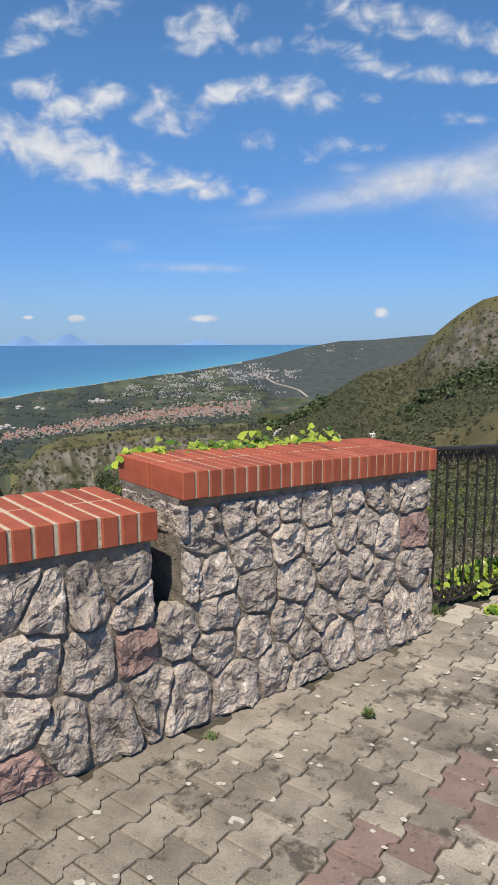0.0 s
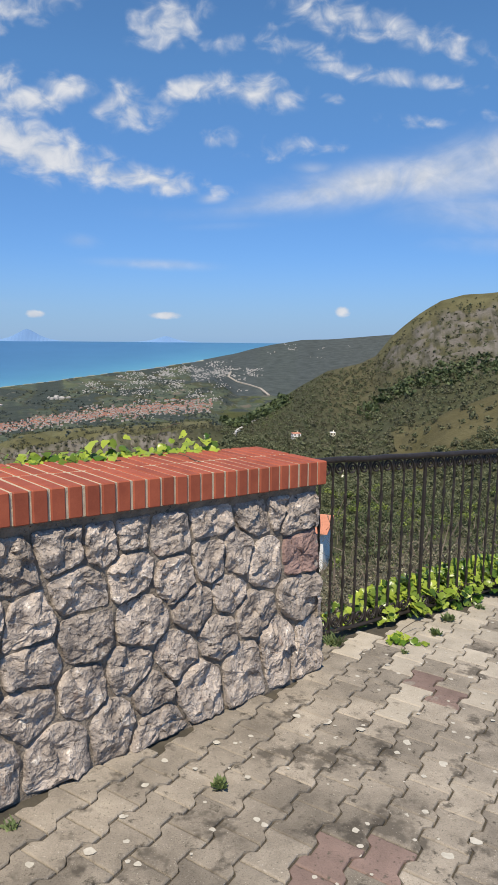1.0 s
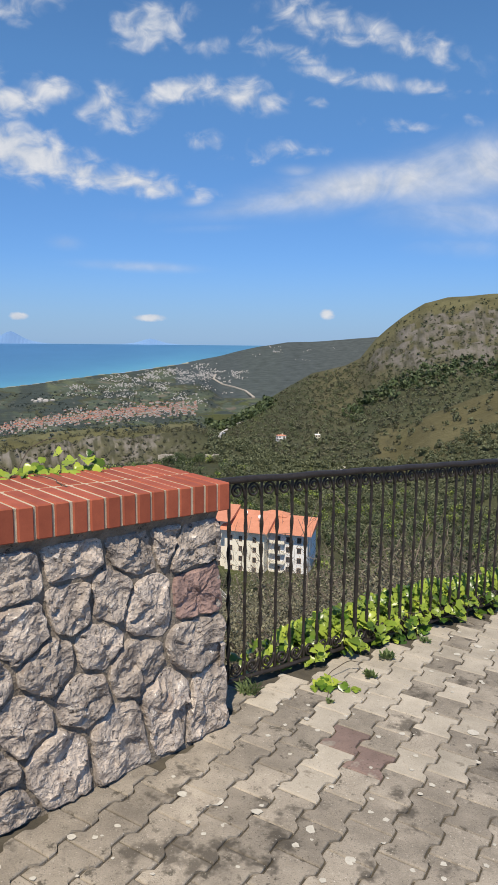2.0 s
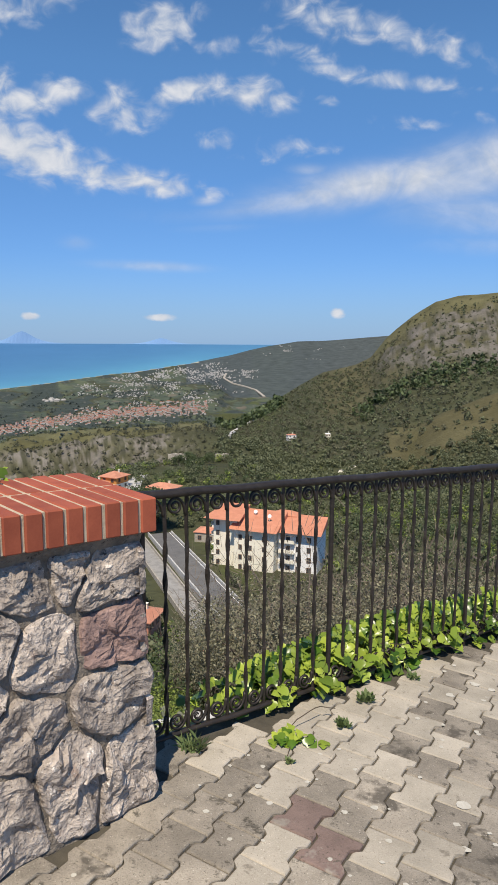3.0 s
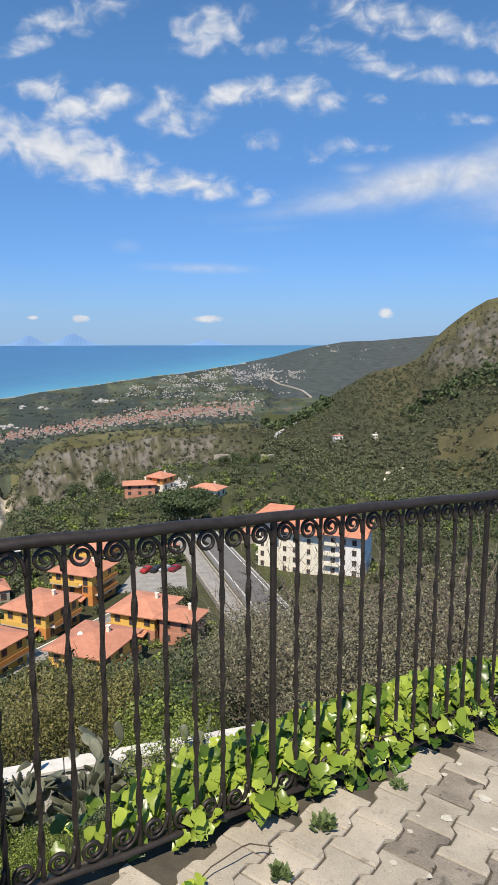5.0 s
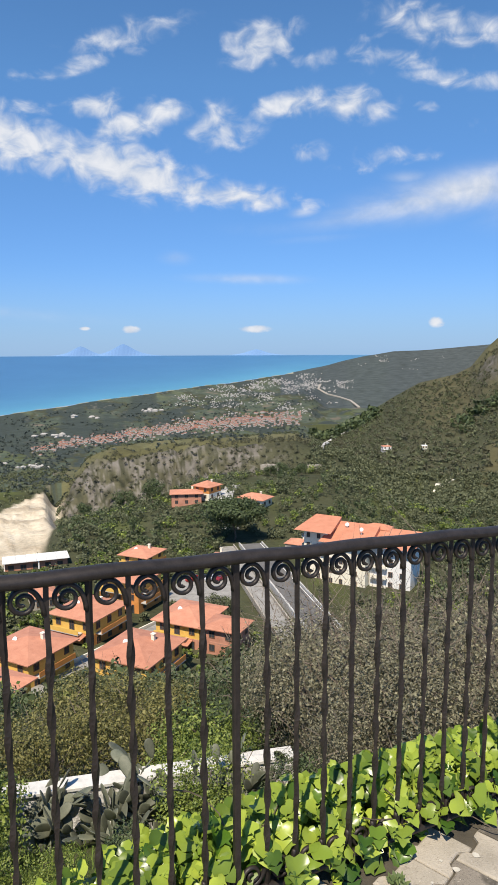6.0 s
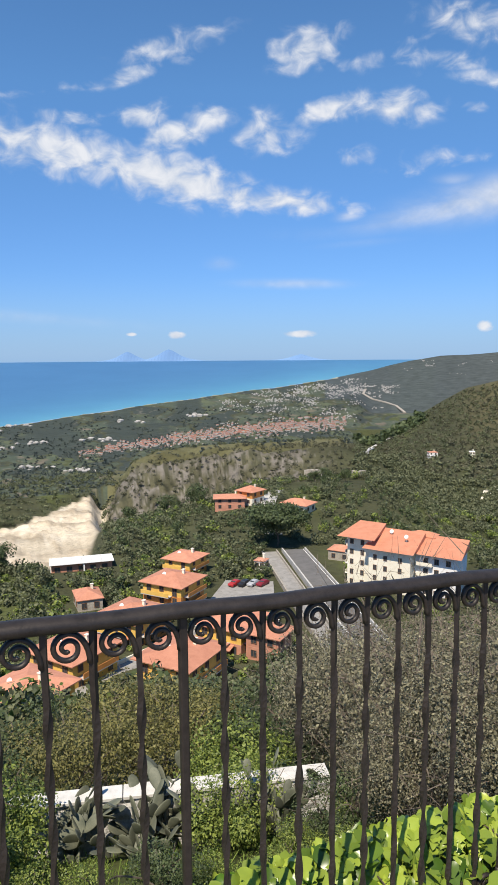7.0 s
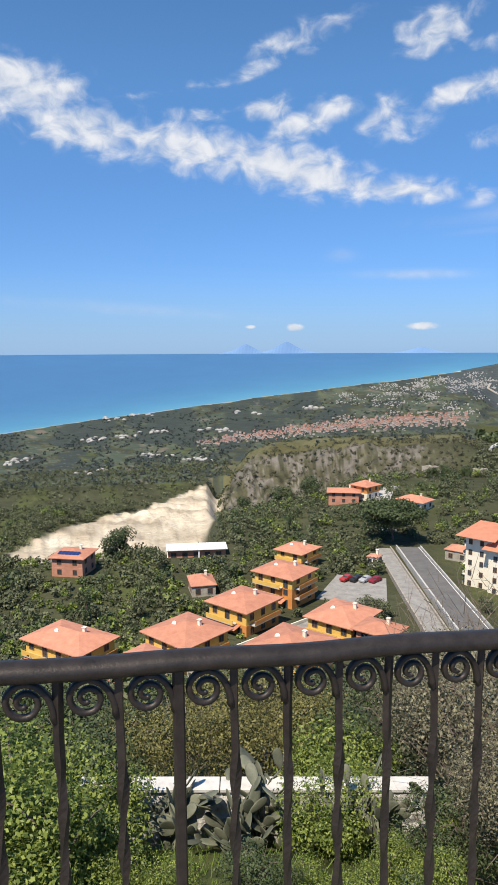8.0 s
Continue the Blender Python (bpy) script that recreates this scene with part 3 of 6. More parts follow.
def rock_mesh(name, poly, seed, thick=0.028, rings=(1.0, 0.965, 0.90, 0.80, 0.68, 0.55, 0.42, 0.28, 0.13), around=36):
    """A rough-faced stone: its outline in the wall's plane (x, z), its face towards -y."""
    cx = sum(p[0] for p in poly) / len(poly)
    cz = sum(p[1] for p in poly) / len(poly)
    n = len(poly)
    per = [math.dist(poly[i], poly[(i + 1) % n]) for i in range(n)]
    total, ring0 = sum(per), []
    for k in range(around):
        d, i = total * k / around, 0
        while d > per[i] and i < n - 1:
            d -= per[i]
            i += 1
        a, b, f = poly[i], poly[(i + 1) % n], d / max(per[i], 1e-6)
        ring0.append((a[0] + (b[0] - a[0]) * f, a[1] + (b[1] - a[1]) * f))
    for _ in range(1):                              # rounded corners
        ring0 = [(0.25 * ring0[i - 1][0] + 0.5 * ring0[i][0] + 0.25 * ring0[(i + 1) % around][0], 0.25 * ring0[i - 1][1] + 0.5 * ring0[i][1] + 0.25 * ring0[(i + 1) % around][1]) for i in range(around)]
    rnd = random.Random(seed)
    size = math.sqrt(total * total / 16)
    # broken faces: planes round a few centres, each tilted its own way
    chips = [(cx + rnd.uniform(-.5, .5) * size, cz + rnd.uniform(-.5, .5) * size, rnd.uniform(-.38, .38), rnd.uniform(-.42, .30), rnd.uniform(-0.006, 0.008)) for _ in range(9)]
    bm = bmesh.new()
    rows = []
    prof = {1.0: -0.25, 0.965: 0.60, 0.90: 0.90, 0.80: 0.98, 0.68: 1.0, 0.55: 1.02, 0.42: 1.03, 0.28: 1.04, 0.13: 1.05}

    def front(x, z, base):
        q = Vector((x * 9 + seed * 3.1, z * 9, seed * 1.7))
        wx, wz = x + 0.02 * noise.noise(q * 2.0), z + 0.02 * noise.noise(q * 2.0 + Vector((7, 7, 7)))
        near = sorted((math.hypot(wx - c[0], wz - c[1]), c) for c in chips)[:2]
        (d0, c0), (d1, c1) = near
        w = 0.5 + 0.5 * min(1.0, (d1 - d0) / 0.012)
        plane = lambda c: c[4] + c[2] * (x - c[0]) + c[3] * (z - c[1])
        chip = plane(c0) * w + plane(c1) * (1 - w)
        big = noise.noise(q * 0.8)
        rid = abs(noise.noise(q * 2.2 + Vector((3, 1, 2))))
        fine = noise.noise(q * 6.5)
        y = thick * base + (chip * 0.85 + 0.009 * big - 0.017 * rid + 0.007 * fine) * max(base, 0.15)
        if base > 0.3:
            y = max(y, thick * 0.35 + 0.005 * fine)
        return -y

    for s in rings:
        row = []
        for x0, z0 in ring0:
            x, z = cx + (x0 - cx) * s, cz + (z0 - cz) * s
            j = 0.009 * noise.noise(Vector((x0 * 40, z0 * 40, seed)))
            row.append(bm.verts.new((x + j, front(x, z, prof[s]), z + j)))
        rows.append(row)
    mid = bm.verts.new((cx, front(cx, cz, 1.08), cz))
    back = [bm.verts.new((v.co.x, 0.03, v.co.z)) for v in rows[0]]
    for a, b in zip([back] + rows[:-1], rows):
        for i in range(around):
            j = (i + 1) % around
            bm.faces.new((a[i], a[j], b[j], b[i]))
    for i in range(around):
        bm.faces.new((rows[-1][i], rows[-1][(i + 1) % around], mid))
    bmesh.ops.recalc_face_normals(bm, faces=bm.faces)
    return bm


def cell(seed_pts, i, lo, hi, bottom, top, gap):
    """The cell of one seed among all, cut to the wall's field, less half a joint."""
    x, z = seed_pts[i]
    poly = [(lo, bottom), (hi, bottom), (hi, top), (lo, top)]
    for k, (a, b) in enumerate(seed_pts):
        if k == i or math.dist((a, b), (x, z)) > 0.7:
            continue
        mx, mz, nx, nz = (x + a) / 2, (z + b) / 2, a - x, b - z
        ln = math.hypot(nx, nz)
        nx, nz = nx / ln, nz / ln
        c = mx * nx + mz * nz - gap
        outp = []
        for p, q in zip(poly, poly[1:] + poly[:1]):
            dp, dq = p[0] * nx + p[1] * nz - c, q[0] * nx + q[1] * nz - c
            if dp <= 0:
                outp.append(p)
            if dp * dq < 0:
                f = dp / (dp - dq)
                outp.append((p[0] + (q[0] - p[0]) * f, p[1] + (q[1] - p[1]) * f))
        poly = outp
        if len(poly) < 3:
            return []
    return poly


TALL = [(0.12, 0.835), (0.33, 0.885), (0.50, 0.880), (0.61, 0.895), (0.795, 0.865), (1.02, 0.905), (1.29, 0.90), (1.55, 0.875),
        (0.385, 0.708), (0.61, 0.744), (0.82, 0.677), (1.013, 0.717), (1.163, 0.715), (1.318, 0.645), (1.577, 0.640), (0.02, 0.665), (0.172, 0.627),
        (0.389, 0.532), (0.652, 0.525), (0.92, 0.52), (1.10, 0.54), (1.24, 0.42), (1.57, 0.445), (-0.05, 0.445), (0.187, 0.468),
        (0.365, 0.31), (0.581, 0.328), (0.797, 0.335), (1.028, 0.373), (1.18, 0.178), (1.376, 0.22), (1.63, 0.17), (0.166, 0.312), (-0.014, 0.167),
        (0.262, 0.135), (0.497, 0.15), (0.665, 0.215), (0.902, 0.17), (0.683, 0.06), (1.44, 0.93)]
LOW = [(-0.687, 0.72), (-0.581, 0.66), (-0.409, 0.655), (-0.27, 0.70), (-0.215, 0.575), (-0.643, 0.471), (-0.42, 0.43), (-0.215, 0.421),
       (-0.72, 0.25), (-0.544, 0.159), (-0.348, 0.165), (-0.17, 0.207), (-0.71, 0.06), (-0.86, 0.66), (-0.90, 0.40), (-0.93, 0.15), (-1.1, 0.7), (-1.12, 0.45), (-1.15, 0.18)]


def batter(h):
    return 0.040 - 0.070 * h / 0.95


def build_wall(tall):
    lo, hi, top, cap_h = (0.0, 1.745, 0.955, 0.122) if tall else (-1.35, -0.118, 0.80, 0.124)
    cap_z = 0.998 if tall else 0.850
    wall = empty("stone_wall", Matrix.Translation(on_wall(lo, 0, 0)))
    base = wall.matrix_world.inverted()
    tagged(wall, "rubble limestone wall with a terracotta brick coping, " + ("taller stretch" if tall else "lower stretch"), "wall", "stone walls of the terrace")
    # mortar core, a rough block with a leaning face
    bm = bmesh.new()
    nu, nh, depth = (36, 18, 0.46)
    left, right = (lo + 0.0, hi - 0.04) if tall else (lo, hi + 0.05)
    grid = {}
    for i in range(nu + 1):
        for k in range(nh + 1):
            u, h = left + (right - left) * i / nu, -0.05 + (cap_z + 0.05) * k / nh
            o = batter(h) - 0.014 + 0.008 * noise.noise(Vector((u * 14, h * 14, 3)))
            if h > top - 0.01:
                o = -0.022 + 0.003 * noise.noise(Vector((u * 20, h * 20, 3)))
            if not tall and u > -0.13 and 0.5 < h < 0.86:
                o -= 0.16
            grid[i, k] = bm.verts.new(base @ on_wall(u, o, h))
    rear = {}
    for i in range(nu + 1):
        for k in (0, nh):
            u, h = left + (right - left) * i / nu, -0.05 + (cap_z + 0.05) * k / nh
            rear[i, k] = bm.verts.new(base @ on_wall(u, -depth, h))
    for i in range(nu):
        for k in range(nh):
            bm.faces.new((grid[i, k], grid[i + 1, k], grid[i + 1, k + 1], grid[i, k + 1]))
        bm.faces.new((rear[i, 0], rear[i, nh], rear[i + 1, nh], rear[i + 1, 0]))
        bm.faces.new((grid[i, nh], grid[i + 1, nh], rear[i + 1, nh], rear[i, nh]))
    for i in (0, nu):
        bm.faces.new([grid[i, k] for k in range(nh + 1)] + [rear[i, nh], rear[i, 0]])
    bmesh.ops.recalc_face_normals(bm, faces=bm.faces)
    link("core", bm, M_MORTAR, wall, "grey-brown mortar bedding")
    # stones
    seeds = TALL + LOW
    for i, (u, h) in enumerate(seeds):
        if (i < len(TALL)) != tall:
            continue
        field = (-0.14, 1.715, 0.0, 0.962) if tall else (-1.4, 0.3, 0.0, 0.815)
        if tall and u < 0.15 and h > 0.6:
            field = (0.004, 1.715, 0.0, 0.955)
        poly = cell(seeds, i, *field, 0.0055)
        if len(poly) < 3:
            continue
        if not tall:
            poly = [(min(p[0], -0.135) if p[1] > 0.5 else p[0], p[1]) for p in poly]
        bm = rock_mesh("stone", poly, i + 1)
        for v in bm.verts:
            v.co = base @ on_wall(v.co.x, batter(max(v.co.z, 0)) - 0.02 - v.co.y, v.co.z)
        red = (u, h) in ((1.577, 0.640), (-0.215, 0.421), (-0.71, 0.06))
        link("stone", bm, M_STONE_RED if red else M_STONE, wall, "reddish stone" if red else "")
    # side stones at the open end
    if tall:
        for j, (o, h, w, hh) in enumerate(((-0.09, 0.85, 0.19, 0.19), (-0.25, 0.83, 0.13, 0.22), (-0.10, 0.62, 0.2, 0.22), (-0.26, 0.58, 0.12, 0.24), (-0.07, 0.38, 0.2, 0.22), (-0.24, 0.32, 0.16, 0.26), (-0.08, 0.13, 0.22, 0.24), (-0.26, 0.1, 0.13, 0.17), (-0.39, 0.8, 0.13, 0.2), (-0.39, 0.5, 0.12, 0.24), (-0.39, 0.2, 0.14, 0.24))):
            poly = [(o - w / 2, h - hh / 2), (o + w / 2, h - hh / 2 + 0.02), (o + w / 2 - 0.01, h + hh / 2), (o - w / 2 + 0.02, h + hh / 2 - 0.02)]
            bm = rock_mesh("stone", poly, 90 + j, 0.02)
            for v in bm.verts:
                v.co = base @ on_wall(hi - 0.05 - v.co.y * 0.7, v.co.x, v.co.z)
            bmesh.ops.reverse_faces(bm, faces=bm.faces)
            link("stone", bm, M_STONE, wall)
        for j, (o, h, w, hh) in enumerate(((-0.09, 0.90, 0.18, 0.14), (-0.25, 0.90, 0.16, 0.12), (-0.39, 0.9, 0.12, 0.13))):
            poly = [(o - w / 2, h - hh / 2), (o + w / 2, h - hh / 2), (o + w / 2, h + hh / 2), (o - w / 2, h + hh / 2)]
            bm = rock_mesh("stone", poly, 110 + j, 0.02)
            for v in bm.verts:
                v.co = base @ on_wall(lo + 0.005 + v.co.y * 0.7, v.co.x, v.co.z)
            link("stone", bm, M_STONE, wall)
    # coping: a mortar bed and two rows of bricks on edge
    bm = bmesh.new()
    c0, c1, cd = (0.0, 1.748, 0.485) if tall else (-1.35, -0.118, 0.485)
    corners = [on_wall(u, o, h) for u, o, h in [(c0 + 0.012, -0.006, cap_z + 0.001), (c1 - 0.012, -0.006, cap_z + 0.001), (c1 - 0.012, -cd + 0.01, cap_z + 0.001), (c0 + 0.012, -cd + 0.01, cap_z + 0.001)]]
    lift = Vector((0, 0, cap_h * 0.948 - 0.0055))
    v = [bm.verts.new(base @ p) for p in corners] + [bm.verts.new(base @ (p + lift)) for p in corners]
    for q in ((0, 1, 5, 4), (1, 2, 6, 5), (2, 3, 7, 6), (3, 0, 4, 7), (4, 5, 6, 7), (3, 2, 1, 0)):
        bm.faces.new([v[i] for i in q])
    coping = link("coping", bm, M_JOINT, wall, "pale mortar joints of the coping")
    n = 26 if tall else 15
    pitch = (c1 - c0) / n
    joint = 0.011 if tall else 0.016
    rnd = random.Random(5 if tall else 6)
    for row, (o0, o1) in enumerate(((0.0, -0.236), (-0.250, -cd))):
        for k in range(n):
            u0, u1 = c0 + k * pitch + (joint / 2 if k else 0), c0 + (k + 1) * pitch - (joint / 2 if k < n - 1 else 0)
            dz, do = rnd.uniform(-0.0012, 0.0012), rnd.uniform(-0.002, 0.003)
            bm = bmesh.new()
            box(bm, u1 - u0, o0 - o1, cap_h, None, 0.0045)
            mu, mo = (u0 + u1) / 2, (o0 + o1) / 2
            yaw = rnd.uniform(-0.008, 0.008)
            for vert in bm.verts:
                x, y = vert.co.x - yaw * vert.co.y, vert.co.y + yaw * vert.co.x
                vert.co = base @ on_wall(mu + x, mo - y + do, cap_z - 0.001 + vert.co.z + dz)
            bmesh.ops.recalc_face_normals(bm, faces=bm.faces)
            link("brick", bm, M_BRICK, coping)
    return wall


build_wall(True)
build_wall(False)


# ---- wrought-iron railing ----
def sweep(bm, pts, radius, sides=6, flat=1.0, closed_ends=True):
    """A tube along points; radius may be a list."""
    rows = []
    up0 = Vector((0, 0, 1))
    for i, p in enumerate(pts):
        t = (pts[min(i + 1, len(pts) - 1)] - pts[max(i - 1, 0)]).normalized()
        side = RAIL_N if abs(t.dot(RAIL_N)) < 0.9 else up0
        a = side
        b = t.cross(a).normalized()
        r = radius[i] if isinstance(radius, (list, tuple)) else radius
        rows.append([bm.verts.new(p + a * (math.cos(math.tau * (k + 0.5) / sides) * r * flat) + b * (math.sin(math.tau * (k + 0.5) / sides) * r)) for k in range(sides)])
    for ra, rb in zip(rows, rows[1:]):
        for k in range(sides):
            bm.faces.new((ra[k], ra[(k + 1) % sides], rb[(k + 1) % sides], rb[k]))
    if closed_ends:
        bm.faces.new(rows[0][::-1]), bm.faces.new(rows[-1])


def twisted_bar(seed):
    """A hammered square bar from the bottom rail to the handrail, standing on its own foot."""
    bm = bmesh.new()
    rnd = random.Random(seed)
    rows, n, height = [], 56, 0.955
    phase = rnd.uniform(0, 1.5)
    for i in range(n + 1):
        h = height * i / n
        turn = phase + h * 14.0 if 0.08 < h < 0.80 else phase + (0.08 if h < 0.08 else 0.80) * 14.0
        r = 0.0088 + (0.0021 * math.sin(h * 52 + phase) if 0.1 < h < 0.8 else 0)
        wob = 0.0011 * math.sin(h * 26 + phase)
        rows.append([bm.verts.new((wob + r * math.cos(turn + k * math.pi / 2), r * math.sin(turn + k * math.pi / 2) * 0.9, h)) for k in range(4)])
    for a, b in zip(rows, rows[1:]):
        for k in range(4):
            bm.faces.new((a[k], a[(k + 1) % 4], b[(k + 1) % 4], b[k]))
    bm.faces.new(rows[0][::-1]), bm.faces.new(rows[-1])
    return bm


def scroll(flip):
    """One scroll, from a bar across the bay into a spiral; x along the railing, z up, hanging under z = 0."""
    pts = []
    w = BAR / 2
    for i in range(9):
        a = math.pi / 2 * i / 8
        pts.append(Vector((w - 0.006 - (w - 0.004) * (1 - math.cos(a)), 0, -0.075 + 0.0665 * math.sin(a))))
    cx, cz, turns = -0.002, -0.0405, 1.55
    for i in range(1, 34):
        f = i / 33
        a = math.pi / 2 + f * turns * math.tau
        r = 0.0270 * (1 - f) ** 0.8 + 0.0045
        pts.append(Vector((cx + r * math.cos(a), 0, cz + r * math.sin(a))))
    out = [RAIL_D * p.x + Vector((0, 0, (p.z if not flip else -p.z) + p.x * RAIL_SLOPE)) for p in pts]
    bm = bmesh.new()
    sweep(bm, out, [0.0066 - 0.0018 * i / len(out) for i in range(len(out))], 5, 1.35)
    return bm


def build_railing():
    k0, k1 = -10, 30
    origin = on_rail(0, 0, 0)
    rail = empty("railing", Matrix.Translation(origin))
    tagged(rail, "dark wrought-iron railing with twisted bars and rows of scrolls", "railing")
    inv = rail.matrix_world.inverted()
    for name, h, rz, ry in (("handrail", 1.019, 0.017, 1.5), ("bottom_rail", 0.045, 0.011, 1.35)):
        bm = bmesh.new()
        n = 90
        pts = []
        for i in range(n + 1):
            s = BAR * (k0 - 0.4 + (k1 - k0 + 1) * i / n)
            pts.append(inv @ (on_rail(s, 0.002 * math.sin(s * 9), h + 0.0018 * math.sin(s * 17 + 1))))
        sweep(bm, pts, rz, 10, ry)
        link(name, bm, M_IRON, rail, "worn round-edged " + name.replace("_", " "), True)
    bars = [link("baluster", twisted_bar(s), M_IRON, rail) for s in range(4)]
    top, low = link("scroll", scroll(False), M_IRON, rail, "", True), link("scroll", scroll(True), M_IRON, rail, "", True)
    for k in range(k0, k1 + 1):
        p = inv @ on_rail(BAR * k, 0, 0.052)
        if k % 11 == 0 or k == k0:
            bm = bmesh.new()
            box(bm, 0.019, 0.018, 1.03, None, 0.003)
            for v in bm.verts:
                v.co = inv @ on_rail(BAR * k + v.co.x, v.co.y, v.co.z - 0.02)
            link("post", bm, M_IRON, rail, "plain square post")
        else:
            src = bars[k % 4]
            ob = src if k == src.get("first", k) and "first" not in src else new("baluster", src.data)
            ob["first"] = k
            ob.parent = rail
            ob.matrix_basis = Matrix.Translation(p) @ Matrix.Rotation(0.585, 4, "Z")
        for src, h in ((top, 1.008), (low, 0.056)):
            ob = src if "first" not in src else new("scroll", src.data)
            ob["first"] = k
            ob.parent = rail
            ob.matrix_basis = Matrix.Translation(inv @ on_rail(BAR * (k - 0.5), 0, h))
    for ob in rail.children:
        if "first" in ob:
            del ob["first"]


build_railing()


# ---- ivy ----
def ivy_leaf(size, fold, seed):
    """A five-lobed leaf, stalk at the origin, tip towards +y, face up."""
    rnd = random.Random(seed)
    lobes = ((0.0, 0.03), (0.20, -0.11), (0.43, -0.02), (0.52, 0.19), (0.41, 0.36), (0.44, 0.53), (0.28, 0.68), (0.13, 0.87), (0.0, 1.0))
    right = [(x * (1 + rnd.uniform(-.1, .1)), y + rnd.uniform(-.03, .03)) for x, y in lobes]
    right[0], right[-1] = (0, 0), (0, 1.0)
    ring = right + [(-x * (1 + rnd.uniform(-.1, .1)), y) for x, y in right[-2:0:-1]]
    bm = bmesh.new()

    def put(x, y):
        return bm.verts.new((x * size, (y - 0.0) * size, size * (fold * abs(x) - 0.22 * (y - 0.35) ** 2 + 0.05 * math.sin(7 * x + 5 * y + seed))))

    vs = [put(x, y) for x, y in ring]
    mids = [put(0, 0.25), put(0, 0.6)]
    n = len(vs)
    for i in range(n):
        j = (i + 1) % n
        m = mids[0] if (ring[i][1] + ring[j][1]) / 2 < 0.45 else mids[1]
        bm.faces.new((vs[i], vs[j], m))
    for i in (4, n - 4):
        bm.faces.new((vs[i], mids[1], mids[0]) if i == 4 else (vs[i], mids[0], mids[1]))
    for f in list(bm.faces):
        if f.normal.length == 0:
            f.normal_update()
    return bm


def build_ivy(name, label, spots, near, seed, big=0.085):
    """spots: place, facing, size for every leaf; the first `near` are parts, the rest one mesh."""
    rnd = random.Random(seed)
    ivy = empty(name, Matrix.Translation(spots[0][0]))
    tagged(ivy, label, "ivy")
    inv = ivy.matrix_world.inverted()
    meshes = []
    for i in range(7):
        bm = ivy_leaf(big, 0.45 - 0.14 * i, seed + i)
        me = bpy.data.meshes.new("leaf")
        bm.to_mesh(me)
        bm.free()
        me.materials.append(M_IVY)
        me.shade_smooth()
        meshes.append(me)
    vs, fs, count = [], [], 0
    for i, (p, n, s) in enumerate(spots):
        q = n.to_track_quat("Z", "Y").to_matrix().to_4x4() @ Matrix.Rotation(rnd.uniform(-0.9, 0.9) + math.pi, 4, "Z")
        m = Matrix.Translation(inv @ p) @ q @ Matrix.Scale(s, 4)
        me = rnd.choice(meshes)
        if i < near:
            ob = new("leaf", me)
            ob.parent = ivy
            ob.matrix_basis = m
        else:
            co = [m @ v.co for v in me.vertices]
            for f in me.polygons:
                ids = list(f.vertices)
                fs.append([count + ids[0], count + ids[1], count + ids[2]])
            vs += [tuple(c) for c in co]
            count += len(co)
    if vs:
        tagged(from_arrays("foliage", vs, fs, M_IVY_STUFF, ivy, True), kind="stuff")
    # trailing stems
    for _ in range(max(3, min(14, len(spots) // 12))):
        bm = bmesh.new()
        p = inv @ rnd.choice(spots)[0]
        pts = [p]
        d = Vector((rnd.uniform(-1, 1), rnd.uniform(-1, 1), rnd.uniform(-0.2, 0.3)))
        for _ in range(7):
            d = (d + Vector((rnd.uniform(-.5, .5), rnd.uniform(-.5, .5), rnd.uniform(-.3, .15)))).normalized()
            pts.append(pts[-1] + d * 0.035)
        sweep(bm, pts, 0.0022, 4)
        link("stem", bm, M_STEM, ivy, "thin brown trailing stem")
    return ivy


def railing_ivy():
    rnd = random.Random(21)
    spots = []
    for i in range(1500):
        k = rnd.triangular(-7.5, 27, 6) if i % 4 else rnd.uniform(-4, 10)
        hmax = I(k, (-8, -5, -2, 2, 6, 12, 20), (0.04, 0.15, 0.20, 0.24, 0.25, 0.235, 0.21))
        off = rnd.gauss(-0.115, 0.075)
        off = min(off, 0.035)
        h = rnd.uniform(0.0, 1.0) ** 0.8 * hmax * max(0.25, 1 - abs(off + 0.12) / 0.30)
        if abs(off) < 0.02:
            off += rnd.choice((-0.03, 0.028))
        p = on_rail(BAR * k, off, h + 0.02)
        n = Vector((0, -0.35, 1)) + RAIL_N * rnd.uniform(-0.1, 0.9) + Vector((rnd.uniform(-.9, .9), rnd.uniform(-.9, .9), rnd.uniform(-.3, .5)))
        spots.append((p, n.normalized(), rnd.uniform(0.55, 1.25)))
    # where the camera passes nearest come first
    spots.sort(key=lambda s: abs((s[0] - RAIL_P).dot(RAIL_D) - 0.35))
    spots = spots[::4] + [s for i, s in enumerate(spots) if i % 4]
    build_ivy("ivy_plant", "bright green ivy spilling through the foot of the railing", spots, 290, 3, 0.064)
    # a sprig that creeps over the paving
    front = []
    for i in range(20):
        p = Vector((1.71 + rnd.gauss(0.0, 0.055), 4.235 + rnd.gauss(0, 0.035), 0))
        p.z = floor_z(p.x, p.y) + rnd.uniform(0.012, 0.035)
        front.append((p, Vector((rnd.uniform(-.4, .4), rnd.uniform(-.7, .1), 1)).normalized(), rnd.uniform(0.4, 0.75)))
    build_ivy("ivy_sprig", "small ivy sprig creeping over the paving", front, 20, 8)


